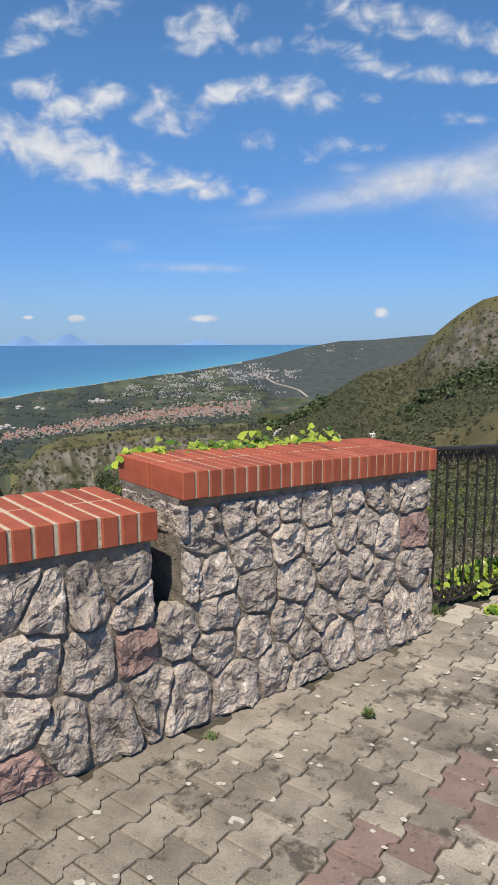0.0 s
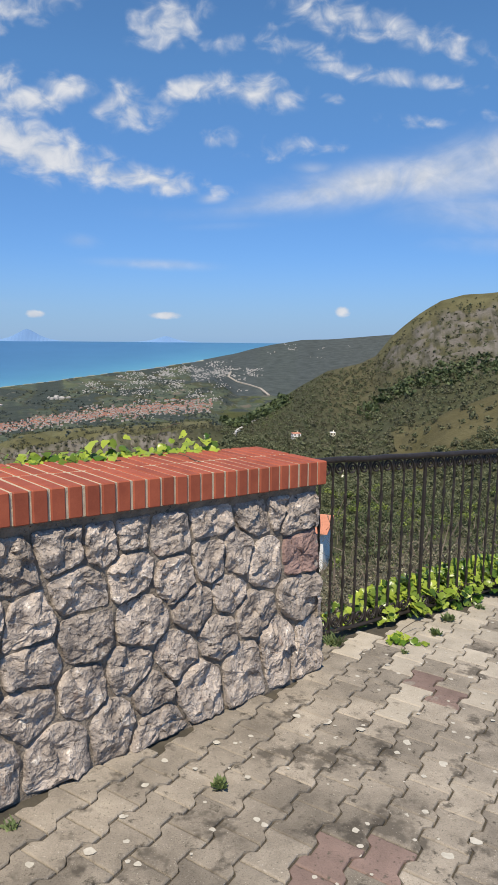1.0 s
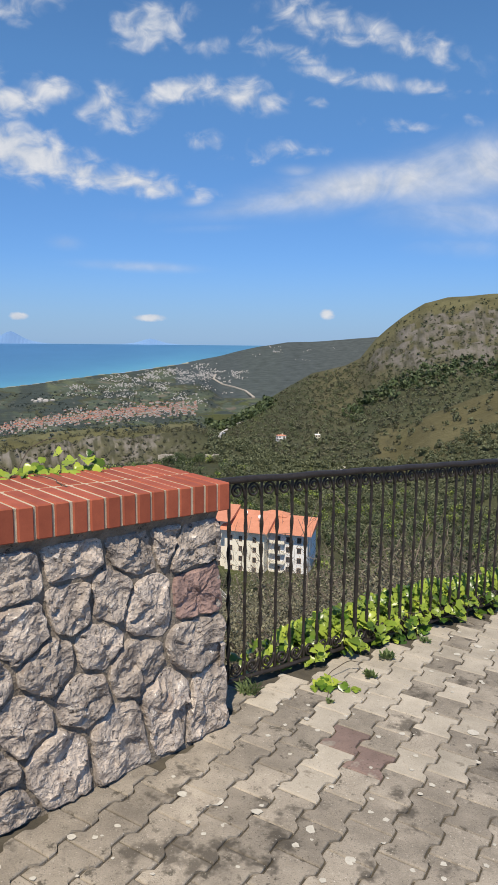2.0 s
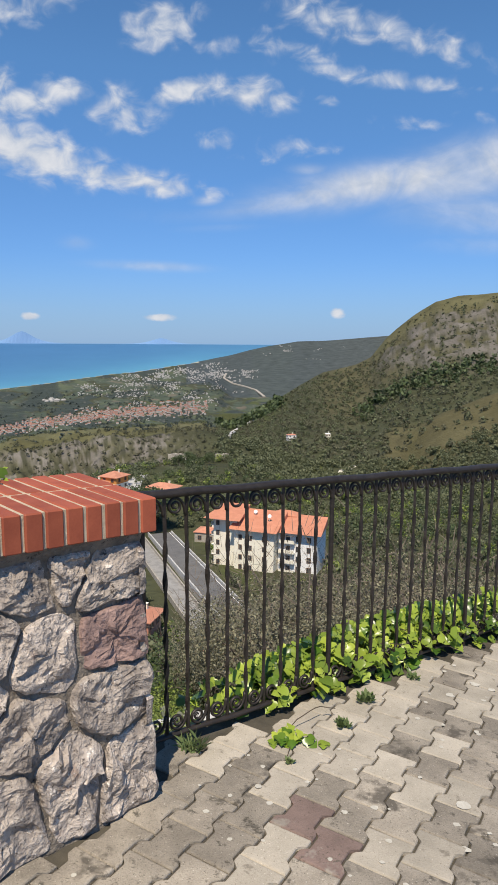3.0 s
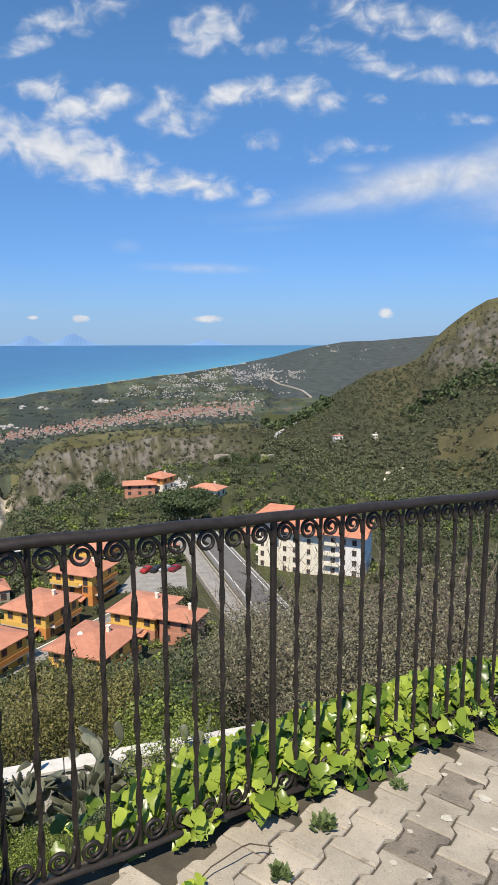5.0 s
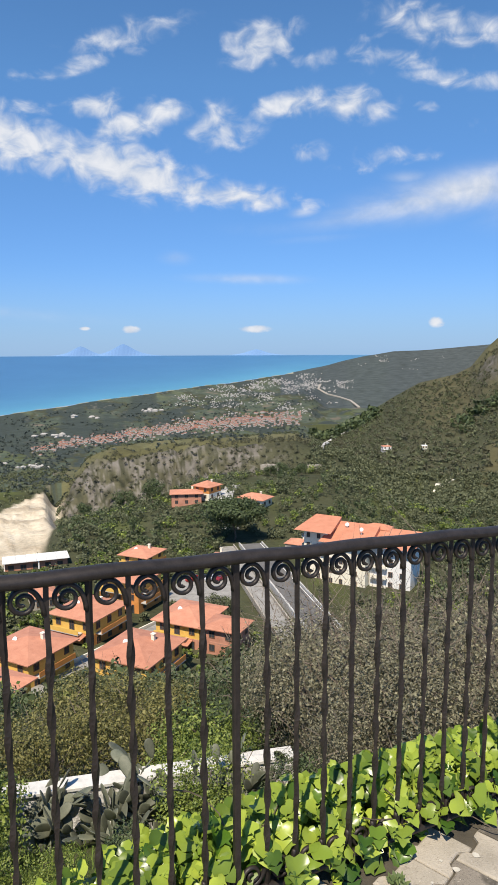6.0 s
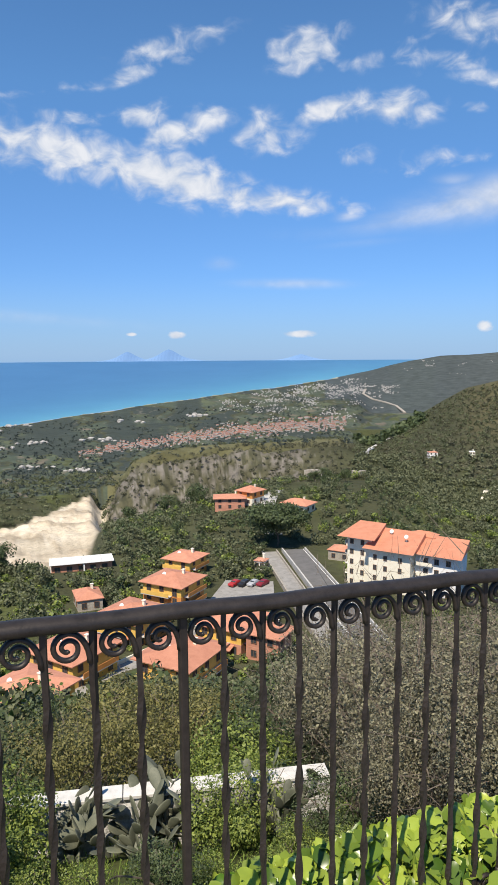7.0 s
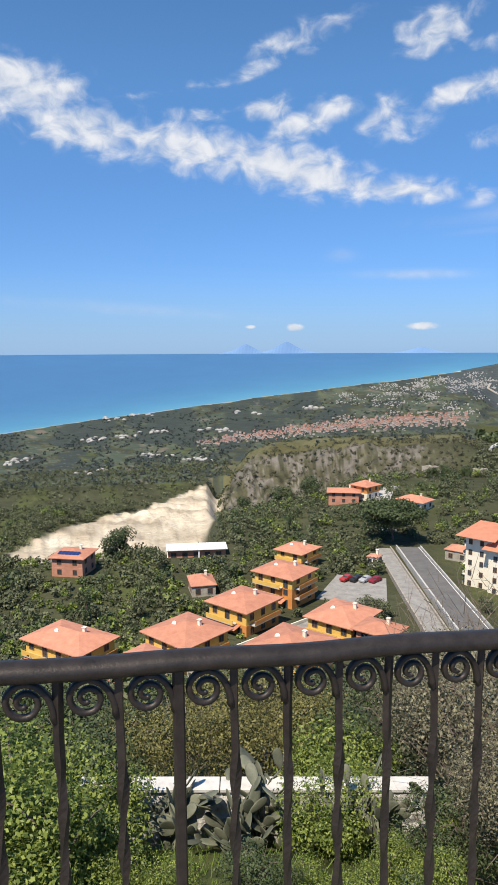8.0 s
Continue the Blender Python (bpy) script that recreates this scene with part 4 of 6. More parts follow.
def wall_ivy():
    rnd = random.Random(31)
    for lo, hi, n, near in ((0.0, 0.30, 34, 34), (0.36, 1.46, 190, 110)):
        spots = []
        for _ in range(n):
            u = rnd.uniform(lo, hi)
            off = rnd.gauss(-0.50, 0.04)
            h = 1.09 + rnd.random() ** 1.4 * (0.11 if lo < 0.2 else 0.125) - (0.06 if off < -0.50 else 0)
            if off > -0.485:
                h = 1.118 + rnd.random() * 0.02
            n_ = Vector((rnd.uniform(-.6, .6), -0.5 + rnd.uniform(-.4, .4), 0.8))
            spots.append((on_wall(u, off, h), n_.normalized(), rnd.uniform(0.4, 0.9)))
        build_ivy("ivy_plant", "green ivy climbing over the back of the brick coping", spots, near, 40 + n, 0.075)


railing_ivy()
wall_ivy()


def build_weed(name, label, x, y, size, n, mat, blade):
    rnd = random.Random(int(x * 100))
    plant = empty(name, Matrix.Translation((x, y, floor_z(x, y))))
    tagged(plant, label, "weed")
    vs, fs = [], []
    for _ in range(n):
        a, lean, ln = rnd.uniform(0, math.tau), rnd.uniform(0.2, 1.1), size * rnd.uniform(0.4, 1.0)
        d = Vector((math.cos(a) * math.sin(lean), math.sin(a) * math.sin(lean), math.cos(lean)))
        s = d.cross(Vector((0, 0, 1))).normalized() * blade * rnd.uniform(.6, 1.2)
        b = Vector((rnd.uniform(-1, 1), rnd.uniform(-1, 1), 0)) * size * 0.35
        tip = b + d * ln
        c = len(vs)
        if blade > 0.006:
            q = b + d * ln * 0.5
            vs += [tuple(q - d * blade), tuple(q + s), tuple(q + d * blade * 1.6), tuple(q - s)]
        else:
            vs += [tuple(b - s), tuple(b + s), tuple(b + d * ln * 0.6 + s * 0.6), tuple(tip + Vector((0, 0, -0.2 * ln)))]
        fs.append([c, c + 1, c + 2, c + 3])
    from_arrays("foliage", vs, fs, mat, plant)


M_WEED = leaf_material("weed_leaf", (0.09, 0.14, 0.05), (0.20, 0.25, 0.10), 0.6)
for wx, wy, ws, wn, wb in ((0.69, 2.905, 0.05, 70, 0.009), (1.97, 4.35, 0.055, 90, 0.010), (2.13, 4.57, 0.07, 120, 0.011), (1.33, 4.16, 0.11, 70, 0.004), (1.71, 4.08, 0.03, 30, 0.008), (0.02, 2.67, 0.05, 30, 0.004), (2.42, 4.80, 0.05, 40, 0.009)):
    build_weed("grass_tuft" if wb < 0.006 else "weed", "small green weed growing between the paving blocks", wx, wy, ws, wn, M_WEED, wb)


# ---- paving blocks ----
def block_mesh(L, W, a, g):
    q = L / 4
    zig = [(a, 0.0), (a, q - 0.014), (a * 0.80, q - 0.008), (-a * 0.80, q + 0.008), (-a, q + 0.014)]
    half = [(W / 2 + x - g, -L / 2 + max(y, g)) for x, y in zig]
    half += [(x, -y) for x, y in half[::-1]]
    ring = half + [(-x, y) for x, y in half[::-1]]
    bm = bmesh.new()
    rows = []
    for s, z in ((0.0, -0.02), (0.0, -0.005), (0.0028, -0.0012), (0.0075, 0.0)):
        rows.append([bm.verts.new((x - math.copysign(s, x), y - math.copysign(s, y), z)) for x, y in ring])
    for ra, rb in zip(rows, rows[1:]):
        for i in range(len(ring)):
            j = (i + 1) % len(ring)
            bm.faces.new((ra[i], ra[j], rb[j], rb[i]))
    bm.faces.new(rows[-1])
    bmesh.ops.recalc_face_normals(bm, faces=bm.faces)
    me = bpy.data.meshes.new("paving_block")
    bm.to_mesh(me)
    bm.free()
    return me


def build_blocks():
    L, W = 0.184, 0.1425
    D, E = Vector((0.5800, 0.8146, 0)), Vector((0.8146, -0.5800, 0))
    rnd = random.Random(77)
    tilt = Vector((0.0616, 0.0173, 1)).normalized()
    grey, red, clean = (block_mesh(L, W, 0.0125, 0.0032) for _ in range(3))
    clean.materials.append(M_PAVER_CLEAN)
    grey.materials.append(M_PAVER), red.materials.append(M_PAVER_RED)
    places = []
    for i in range(-34, 30):
        for j in range(-6, 46):
            e, s = i * W + 0.06, j * L + (L / 2 if i % 2 else 0) + 0.03
            p = D * s + E * e
            if (p - WALL_A).dot(WALL_N) < 0.02 and (p - WALL_A).dot(WALL_D) < 1.80:
                continue
            if (p - RAIL_P).dot(RAIL_N) < 0.035 or p.x > 5.2 or p.y < -0.6 or p.x < -2.2:
                continue
            places.append((p, e, s))
    near = sorted(range(len(places)), key=lambda k: (places[k][0] - Vector((1.35, 3.2, 0))).length)
    vs, fs, mats, count = [], [], [], 0
    rot = tilt.to_track_quat("Z", "Y").to_matrix().to_4x4()
    face = Matrix(((E.x, D.x, 0, 0), (E.y, D.y, 0, 0), (0, 0, 1, 0), (0, 0, 0, 1)))
    slope = Matrix(((1, 0, 0, 0), (0, 1, 0, 0), (-0.0616, -0.0173, 1, 0), (0, 0, 0, 1)))
    for order, k in enumerate(near):
        p, e, s = places[k]
        is_red = -0.85 < e < -0.45 and (s < 2.8 or 3.95 < s < 4.25) and rnd.random() < 0.7
        is_clean = p.x > 1.35 and rnd.random() < I((p - RAIL_P).dot(RAIL_N), (0.2, 0.5, 1.0), (0.9, 0.5, 0.06))
        m = Matrix.Translation((p.x, p.y, floor_z(p.x, p.y) + rnd.uniform(-0.0016, 0.0010))) @ slope @ face @ pose(0, 0, 0, rnd.uniform(-.3, .3), rnd.uniform(-.3, .3), rnd.uniform(-.9, .9)) @ Matrix.Rotation(math.pi * rnd.randint(0, 1), 4, "Z")
        me = red if is_red else clean if is_clean else grey
        if order < 300:
            ob = new("paving_block", me)
            ob.parent = FLOOR
            ob.matrix_basis = m
        else:
            vs += [tuple(m @ v.co) for v in me.vertices]
            for f in me.polygons:
                fs.append([count + i for i in f.vertices])
                mats.append(1 if is_red else 2 if is_clean else 0)
            count += len(me.vertices)
    me = bpy.data.meshes.new("paving_block_field")
    me.from_pydata(vs, [], fs)
    me.materials.append(M_PAVER), me.materials.append(M_PAVER_RED), me.materials.append(M_PAVER_CLEAN)
    me.polygons.foreach_set("material_index", mats)
    ob = new("paving_block_field", me)
    ob.parent = FLOOR
    tagged(ob, kind="stuff")
    # pale lichen spots on the blocks
    M_LICHEN = material("pale_lichen", (0.40, 0.37, 0.31), (0.62, 0.59, 0.51), 0.95, 40, 0.3, 0.002, 200)
    bm = bmesh.new()
    for _ in range(480):
        x, y = rnd.uniform(-0.4, 3.2), rnd.uniform(1.8, 5.0)
        p = Vector((x, y, 0))
        if (p - WALL_A).dot(WALL_N) < 0.14 and x < 1.3 or (p - RAIL_P).dot(RAIL_N) < 0.08:
            continue
        r, n = rnd.uniform(0.005, 0.014) * (1.8 if rnd.random() < 0.12 else 1), 9
        ring = []
        for i in range(n):
            a, rr = math.tau * i / n, r * rnd.uniform(0.75, 1.25)
            qx, qy = x + rr * math.cos(a), y + rr * math.sin(a) * 0.9
            ring.append(bm.verts.new((qx, qy, floor_z(qx, qy) + 0.0019)))
        bm.faces.new(ring)
    tagged(link("lichen", bm, M_LICHEN), "pale round lichen spots on the paving", "lichen", kind="stuff")


build_blocks()

# ---- plants ----
M_SCRUB = leaf_material("scrub_leaf", (0.060, 0.073, 0.034), (0.165, 0.178, 0.095), 0.7, True, 0.12)
M_HILL = leaf_material("hill_scrub_leaf", (0.06, 0.063, 0.037), (0.14, 0.137, 0.082), 0.8, True, 0.1)
M_DARK = leaf_material("dark_leaf", (0.032, 0.050, 0.020), (0.105, 0.138, 0.055), 0.6, True, 0.12)
M_GREEN = leaf_material("fresh_leaf", (0.055, 0.095, 0.018), (0.31, 0.37, 0.085), 0.5, True, 0.25)
M_OLIVE = leaf_material("olive_leaf", (0.06, 0.058, 0.034), (0.30, 0.28, 0.175), 0.6, True, 0.15)
M_BROWN = leaf_material("dry_leaf", (0.065, 0.070, 0.022), (0.27, 0.25, 0.085), 0.6, True, 0.2)
M_GRASS = leaf_material("grass_blade", (0.11, 0.19, 0.03), (0.26, 0.36, 0.08), 0.6, True, 0.3)
M_BARK = material("bark", (0.07, 0.055, 0.042), (0.19, 0.155, 0.125), 0.95, 5, 0.8, 0.02, 40)
# trees of the plain: distance haze mixed into the leaf colour
M_PLAIN_HAZED = leaf_material("hazed_plain_leaf", (0.036, 0.05, 0.044), (0.085, 0.105, 0.09), 0.8, True, 0.1)
M_CACTUS = material("cactus_pad", (0.06, 0.072, 0.05), (0.165, 0.17, 0.12), 0.6, 5, 0.3, 0.01, 60, vary=0.3)
M_TWIG = material("grey_twig", (0.09, 0.07, 0.052), (0.22, 0.18, 0.14), 0.9, 20, 0.0)


def crown_quads(rng, n, rx, ry, rz, size, lumps=6, squash=1.0):
    """Leaf clumps: quads scattered through a lumpy crown round the origin. Returns vertices (n * 4, 3)."""
    cen = rng.normal(size=(lumps, 3))
    cen /= np.linalg.norm(cen, axis=1)[:, None]
    cen *= rng.uniform(0.35, 0.72, (lumps, 1))
    rad = rng.uniform(0.32, 0.55, lumps)
    which = rng.integers(0, lumps, n)
    d = rng.normal(size=(n, 3))
    d /= np.linalg.norm(d, axis=1)[:, None]
    p = cen[which] + d * (rad[which] * rng.uniform(0.55, 1.05, n))[:, None]
    p = p * np.array((rx, ry, rz))
    nrm = d + rng.normal(size=(n, 3)) * 0.55 + np.array((0, 0, 0.35))
    nrm /= np.linalg.norm(nrm, axis=1)[:, None]
    a = np.cross(nrm, rng.normal(size=(n, 3)))
    a /= np.linalg.norm(a, axis=1)[:, None]
    b = np.cross(nrm, a)
    s = (size * rng.uniform(0.55, 1.25, n))[:, None]
    return np.stack([p - a * s, p - b * s * squash, p + a * s, p + b * s * squash], 1).reshape(-1, 3)


def quads(nv):
    return np.arange(nv).reshape(-1, 4)


def limbs(rng, height, spread, thick, n=6):
    bm = bmesh.new()
    trunk = [Vector((0.05 * spread * math.sin(i * 1.3), 0.05 * spread * math.cos(i * 1.7), height * 0.6 * i / 5)) for i in range(6)]
    sweep(bm, trunk, [thick * (1 - 0.09 * i) for i in range(6)], 7)
    for k in range(n):
        a = math.tau * k / n + rng.uniform(-.4, .4)
        s = trunk[2 + k % 4]
        e = Vector((math.cos(a) * spread * rng.uniform(.45, .8), math.sin(a) * spread * rng.uniform(.45, .8), height * rng.uniform(0.65, 0.95)))
        pts = [s.lerp(e, f) + Vector((0, 0, 0.12 * height * math.sin(f * math.pi))) for f in (0, .25, .5, .75, 1)]
        sweep(bm, pts, [thick * 0.5 * (1 - 0.2 * i) for i in range(5)], 5)
    return bm


def make_tree(name, label, height, spread, leaf, n, mat, seed, trunk=0.4, flat=1.0, category="tree", twigs=0, lumps=9):
    """A tree or shrub at the origin: trunk with limbs, and a crown of many leaf clumps."""
    rng = np.random.default_rng(seed)
    tree = empty(name)
    tagged(tree, label, category)
    link("trunk", limbs(rng, height * 0.9, spread * 0.8, max(0.03, 0.022 * height)), M_BARK, tree, "", True)
    rz = height * (1 - trunk) / 2 * flat
    v = crown_quads(rng, n, spread, spread * 0.95, rz, leaf, lumps, 0.55)
    v[:, 2] += height - rz
    crown = from_arrays("crown", v, quads(len(v)), mat, tree)
    if twigs:
        p = crown_quads(rng, twigs, spread, spread, rz, 1.0, 9)[::4]
        p[:, 2] += height - rz
        d = rng.normal(size=p.shape) * 0.22 + p * np.array((0.12, 0.12, 0.05))
        w = rng.normal(size=p.shape) * 0.0045
        tv = np.stack([p - w, p + w, p + d + w * 0.3, p + d - w * 0.3], 1).reshape(-1, 3)
        tagged(from_arrays("twig", tv, quads(len(tv)), M_TWIG, tree), "bare grey twigs", kind="stuff")
    return tree


def stand(tree, az, r, scale=1.0, turn=0.0, dz=-0.1):
    """Move the first, or set a copy, on the ground there."""
    m = Matrix.Translation(spot(az, r, dz)) @ Matrix.Rotation(turn, 4, "Z")
    if "placed" not in tree:
        tree["placed"] = 1
        tree.matrix_basis = m @ Matrix.Scale(scale, 4)
        return tree
    ob = copy_thing(tree, m)
    ob.scale = (scale, scale, scale)
    return ob


PLACED = []


def near_shrubs():
    olive = make_tree("olive_tree", "grey-green olive tree with fine leaves and bare twigs", 4.6, 2.3, 0.033, 12500, M_OLIVE, 1, 0.2, 1.0, "tree", 700)
    olive2 = make_tree("olive_tree", "dull grey-green olive tree below the terrace", 4.2, 2.0, 0.030, 12500, M_OLIVE, 2, 0.2, 1.0, "tree", 900)
    brown = make_tree("shrub", "brownish-olive shrub with small leaves", 3.0, 1.9, 0.045, 6000, M_BROWN, 3, 0.1, 1.0, "shrub", 300)
    dark = make_tree("shrub", "dense dark green shrub", 3.0, 1.5, 0.05, 5500, M_DARK, 4, 0.1, 1.0, "shrub")
    fresh = make_tree("shrub", "leafy fresh green shrub", 2.4, 1.5, 0.044, 6500, M_GREEN, 5, 0.05, 1.0, "shrub")
    rnd = random.Random(9)
    for tree, rows in (
        (olive, ((1.5, 17, 1.35), (6, 13.5, 1.32), (12, 12.5, 1.2), (18, 11.5, 1.2), (24, 12, 1.25), (3, 24, 1.4), (9, 20, 1.4), (15, 19, 1.5), (21, 18, 1.5), (29, 16, 1.4), (6, 36, 1.5), (13, 38, 1.6), (19, 36, 1.6), (25, 34, 1.6))),
        (olive2, ((-2.5, 20, 1.2), (0, 28, 1.4), (8, 30, 1.6), (15, 28, 1.7), (22, 26, 1.7), (9.5, 10.5, 0.9), (15, 9.6, 0.9), (21, 9.2, 1.0), (28, 10, 1.1), (4.5, 10.8, 0.75))),
        (brown, ((-24, 17, 1.0), (-19, 18.5, 1.1), (-14, 19, 1.1), (-21.5, 22, 1.3), (-16, 24, 1.3), (-27.5, 19, 1.0), (-11, 22, 1.1), (2, 34, 1.5), (10, 40, 1.6), (16, 33, 1.5), (22, 40, 1.7), (5, 46, 1.7), (13, 23, 1.3), (19, 15, 1.0), (0.5, 22, 1.1))),
        (dark, ((-8, 18, 1.15), (-5.5, 21, 1.3), (-31, 15.5, 1.0), (-29, 20, 1.25), (-34, 19, 1.3), (-10.5, 26, 1.4), (-37, 24, 1.6), (-3.8, 14.2, 0.75), (-20, 12.9, 0.45), (-12, 12.9, 0.5), (-2, 10.9, 0.5), (1.5, 10.6, 0.55), (-17, 8.2, 0.42), (-2, 7.2, 0.4))),
        (fresh, ((-36, 9.2, 1.0), (-33.5, 11.2, 0.95), (-38.5, 11.5, 1.25), (-41, 10, 1.2), (-10.8, 13.6, 0.9), (-7.2, 13.4, 0.7), (-9, 16.5, 1.25), (-12.5, 15.8, 0.95), (-10.6, 11.2, 0.72), (-9.4, 12.0, 0.8), (-6, 16, 1.0), (-15.5, 12.6, 0.5), (-22, 12.4, 0.6), (-2.5, 12.6, 0.6), (-30.5, 10.4, 0.55), (-13, 8.8, 0.36), (-6, 8.4, 0.36), (1, 9, 0.45), (-24, 8.6, 0.4), (-9, 7.6, 0.36), (4, 7.6, 0.42), (-29, 9.0, 0.45), (-5, 9.6, 0.4))),
    ):
        for az, r, s in rows:
            stand(tree, az, r, s, rnd.uniform(0, 6))


def prickly_pear(seed, pads):
    rnd = random.Random(seed)
    plant = empty("prickly_pear")
    tagged(plant, "prickly pear cactus with grey-green flat pads", "cactus")
    tips = [(Vector((rnd.uniform(-.2, .2), rnd.uniform(-.2, .2), 0)), Vector((0, 0, 1))) for _ in range(3)]
    bm = bmesh.new()
    bmesh.ops.create_uvsphere(bm, u_segments=12, v_segments=8, radius=1)
    for v in bm.verts:
        k = 0.78 + 0.22 * v.co.z
        v.co = Vector((v.co.x * 0.105 * k, v.co.y * 0.016, 0.17 + v.co.z * 0.17))
    me = bpy.data.meshes.new("pad")
    bm.to_mesh(me)
    bm.free()
    me.materials.append(M_CACTUS)
    me.shade_smooth()
    for i in range(pads):
        base, d = tips[rnd.randrange(len(tips))] if i > 3 else tips[i % 3]
        d2 = (d + Vector((rnd.uniform(-.9, .9), rnd.uniform(-.9, .9), rnd.uniform(-.3, .5)))).normalized()
        s = rnd.uniform(0.75, 1.25)
        q = d2.to_track_quat("Z", "Y").to_matrix().to_4x4() @ Matrix.Rotation(rnd.uniform(0, 3.1), 4, "Z")
        ob = new("pad", me)
        ob.parent = plant
        ob.matrix_basis = Matrix.Translation(base) @ q @ Matrix.Scale(s, 4)
        tips.append((base + d2 * 0.31 * s, d2))
    return plant


def low_wall():
    """White-capped rubble parapet on the slope below the terrace."""
    wall = empty("parapet_wall")
    tagged(wall, "old grey rubble parapet wall with a white coping slab", "wall")
    a, b = spot(-33.2, 12.5), spot(-1.5, 12.5)
    d = Vector((b.x - a.x, b.y - a.y, 0))
    ln = d.length
    d.normalize()
    n = Vector((d.y, -d.x, 0))
    z = EYE[2] - 12.0 * math.tan(radians(34.7))
    wall.matrix_basis = Matrix(((d.x, -n.x, 0, a.x), (d.y, -n.y, 0, a.y), (0, 0, 1, z), (0, 0, 0, 1)))
    mat = material("whitewashed_rubble", (0.30, 0.29, 0.27), (0.74, 0.73, 0.70), 0.9, 5, 0.9, 0.03, 30)
    cap = material("white_coping", (0.46, 0.45, 0.42), (0.74, 0.73, 0.70), 0.8, 4, 0.2, 0.005, 50)
    bm = bmesh.new()
    nu, nv = 90, 10
    g = [[bm.verts.new((ln * i / nu, -0.16 + 0.05 * noise.noise(Vector((ln * i / nu * 4, k * 0.6, 0))), -0.09 - 1.1 * k / nv)) for k in range(nv + 1)] for i in range(nu + 1)]
    for i in range(nu):
        for k in range(nv):
            bm.faces.new((g[i][k + 1], g[i + 1][k + 1], g[i + 1][k], g[i][k]))
    box(bm, ln, 0.26, 1.12, Matrix.Translation((ln / 2, 0.02, -1.2)))
    link("rubble", bm, mat, wall)
    n_slab = 5
    for k in range(n_slab):
        boxed("coping_slab", ln / n_slab - 0.02, 0.40, 0.075, Matrix.Translation((ln * (k + 0.5) / n_slab, 0, -0.085)), cap, wall, 0.01)


def slope_grass():
    rng = np.random.default_rng(4)
    n = 12000
    az, r = rng.uniform(-46, 32, n), np.sqrt(rng.uniform(4.6 ** 2, 12.2 ** 2, n))
    z = land_z(az, r)
    p = np.stack([EYE[0] + r * np.sin(np.radians(az)), EYE[1] + r * np.cos(np.radians(az)), z - 0.02], 1)
    d = rng.normal(size=(n, 3)) * np.array((0.35, 0.35, 0.15)) + np.array((0, 0, 1))
    ln = rng.uniform(0.05, 0.22, n)[:, None] * (0.6 + 0.5 * (rough2(p[:, 0] * 1.5, p[:, 1] * 1.5) > 0))[:, None]
    w = rng.normal(size=(n, 3))
    w[:, 2] = 0
    w *= 0.009 / np.linalg.norm(w, axis=1)[:, None]
    v = np.stack([p - w, p + w, p + d * ln + w * 0.4, p + d * ln - w * 0.4], 1).reshape(-1, 3)
    tagged(from_arrays("grass", v, quads(len(v)), M_GRASS), "long green grass on the slope under the terrace", "grass", kind="stuff")


def field_of_trees(name, label, az, r, size, mat, per, leaf, seed, flat=0.8, sink=0.15):
    """Many far trees or bushes in one mesh."""
    rng = np.random.default_rng(seed)
    shapes = [crown_quads(rng, per, 1, 1, flat, leaf, 7, 0.8) for _ in range(8)]
    z = land_z(az, r)
    out = []
    for i in range(len(az)):
        t = rng.uniform(0, math.tau)
        c, s = math.cos(t), math.sin(t)
        v = shapes[i % 8] @ np.array(((c, s, 0), (-s, c, 0), (0, 0, 1.0))) * size[i]
        out.append(v + np.array((EYE[0] + r[i] * math.sin(radians(az[i])), EYE[1] + r[i] * math.cos(radians(az[i])), z[i] + size[i] * (flat - sink))))
    v = np.concatenate(out)
    return tagged(from_arrays(name, v, quads(len(v)), mat), label, "trees", kind="stuff")


def keep_clear(az, r):
    """Where no wood stands: houses, roads, the quarry, the car park."""
    free = np.ones(len(az), bool)
    for a0, a1, r0, r1 in ((-38, -29, 112, 138), (-36, -30, 176, 215), (-27.5, -8, 98, 150), (-18, -5, 125, 175), (-25.8, -18.8, 186, 214), (-16.5, -11, 178, 205), (-24.5, -20.5, 156, 176),
                           (-12, -4.8, 145, 182), (-6.4, 5.2, 120, 222), (-1.2, 10.8, 165, 205), (-11, -6, 258, 285), (-6, -1.5, 252, 272), (-4.4, -1.6, 296, 336), (-0.2, 2.2, 296, 338)):
        free &= ~((az > a0) & (az < a1) & (r > r0) & (r < r1))
    pit = (az > -38) & (az < -20.4) & (r > 222) & (r < I(az, (-37.5, -34, -29, -25, -20.5), (262, 296, 326, 356, 425)))
    return free & ~pit


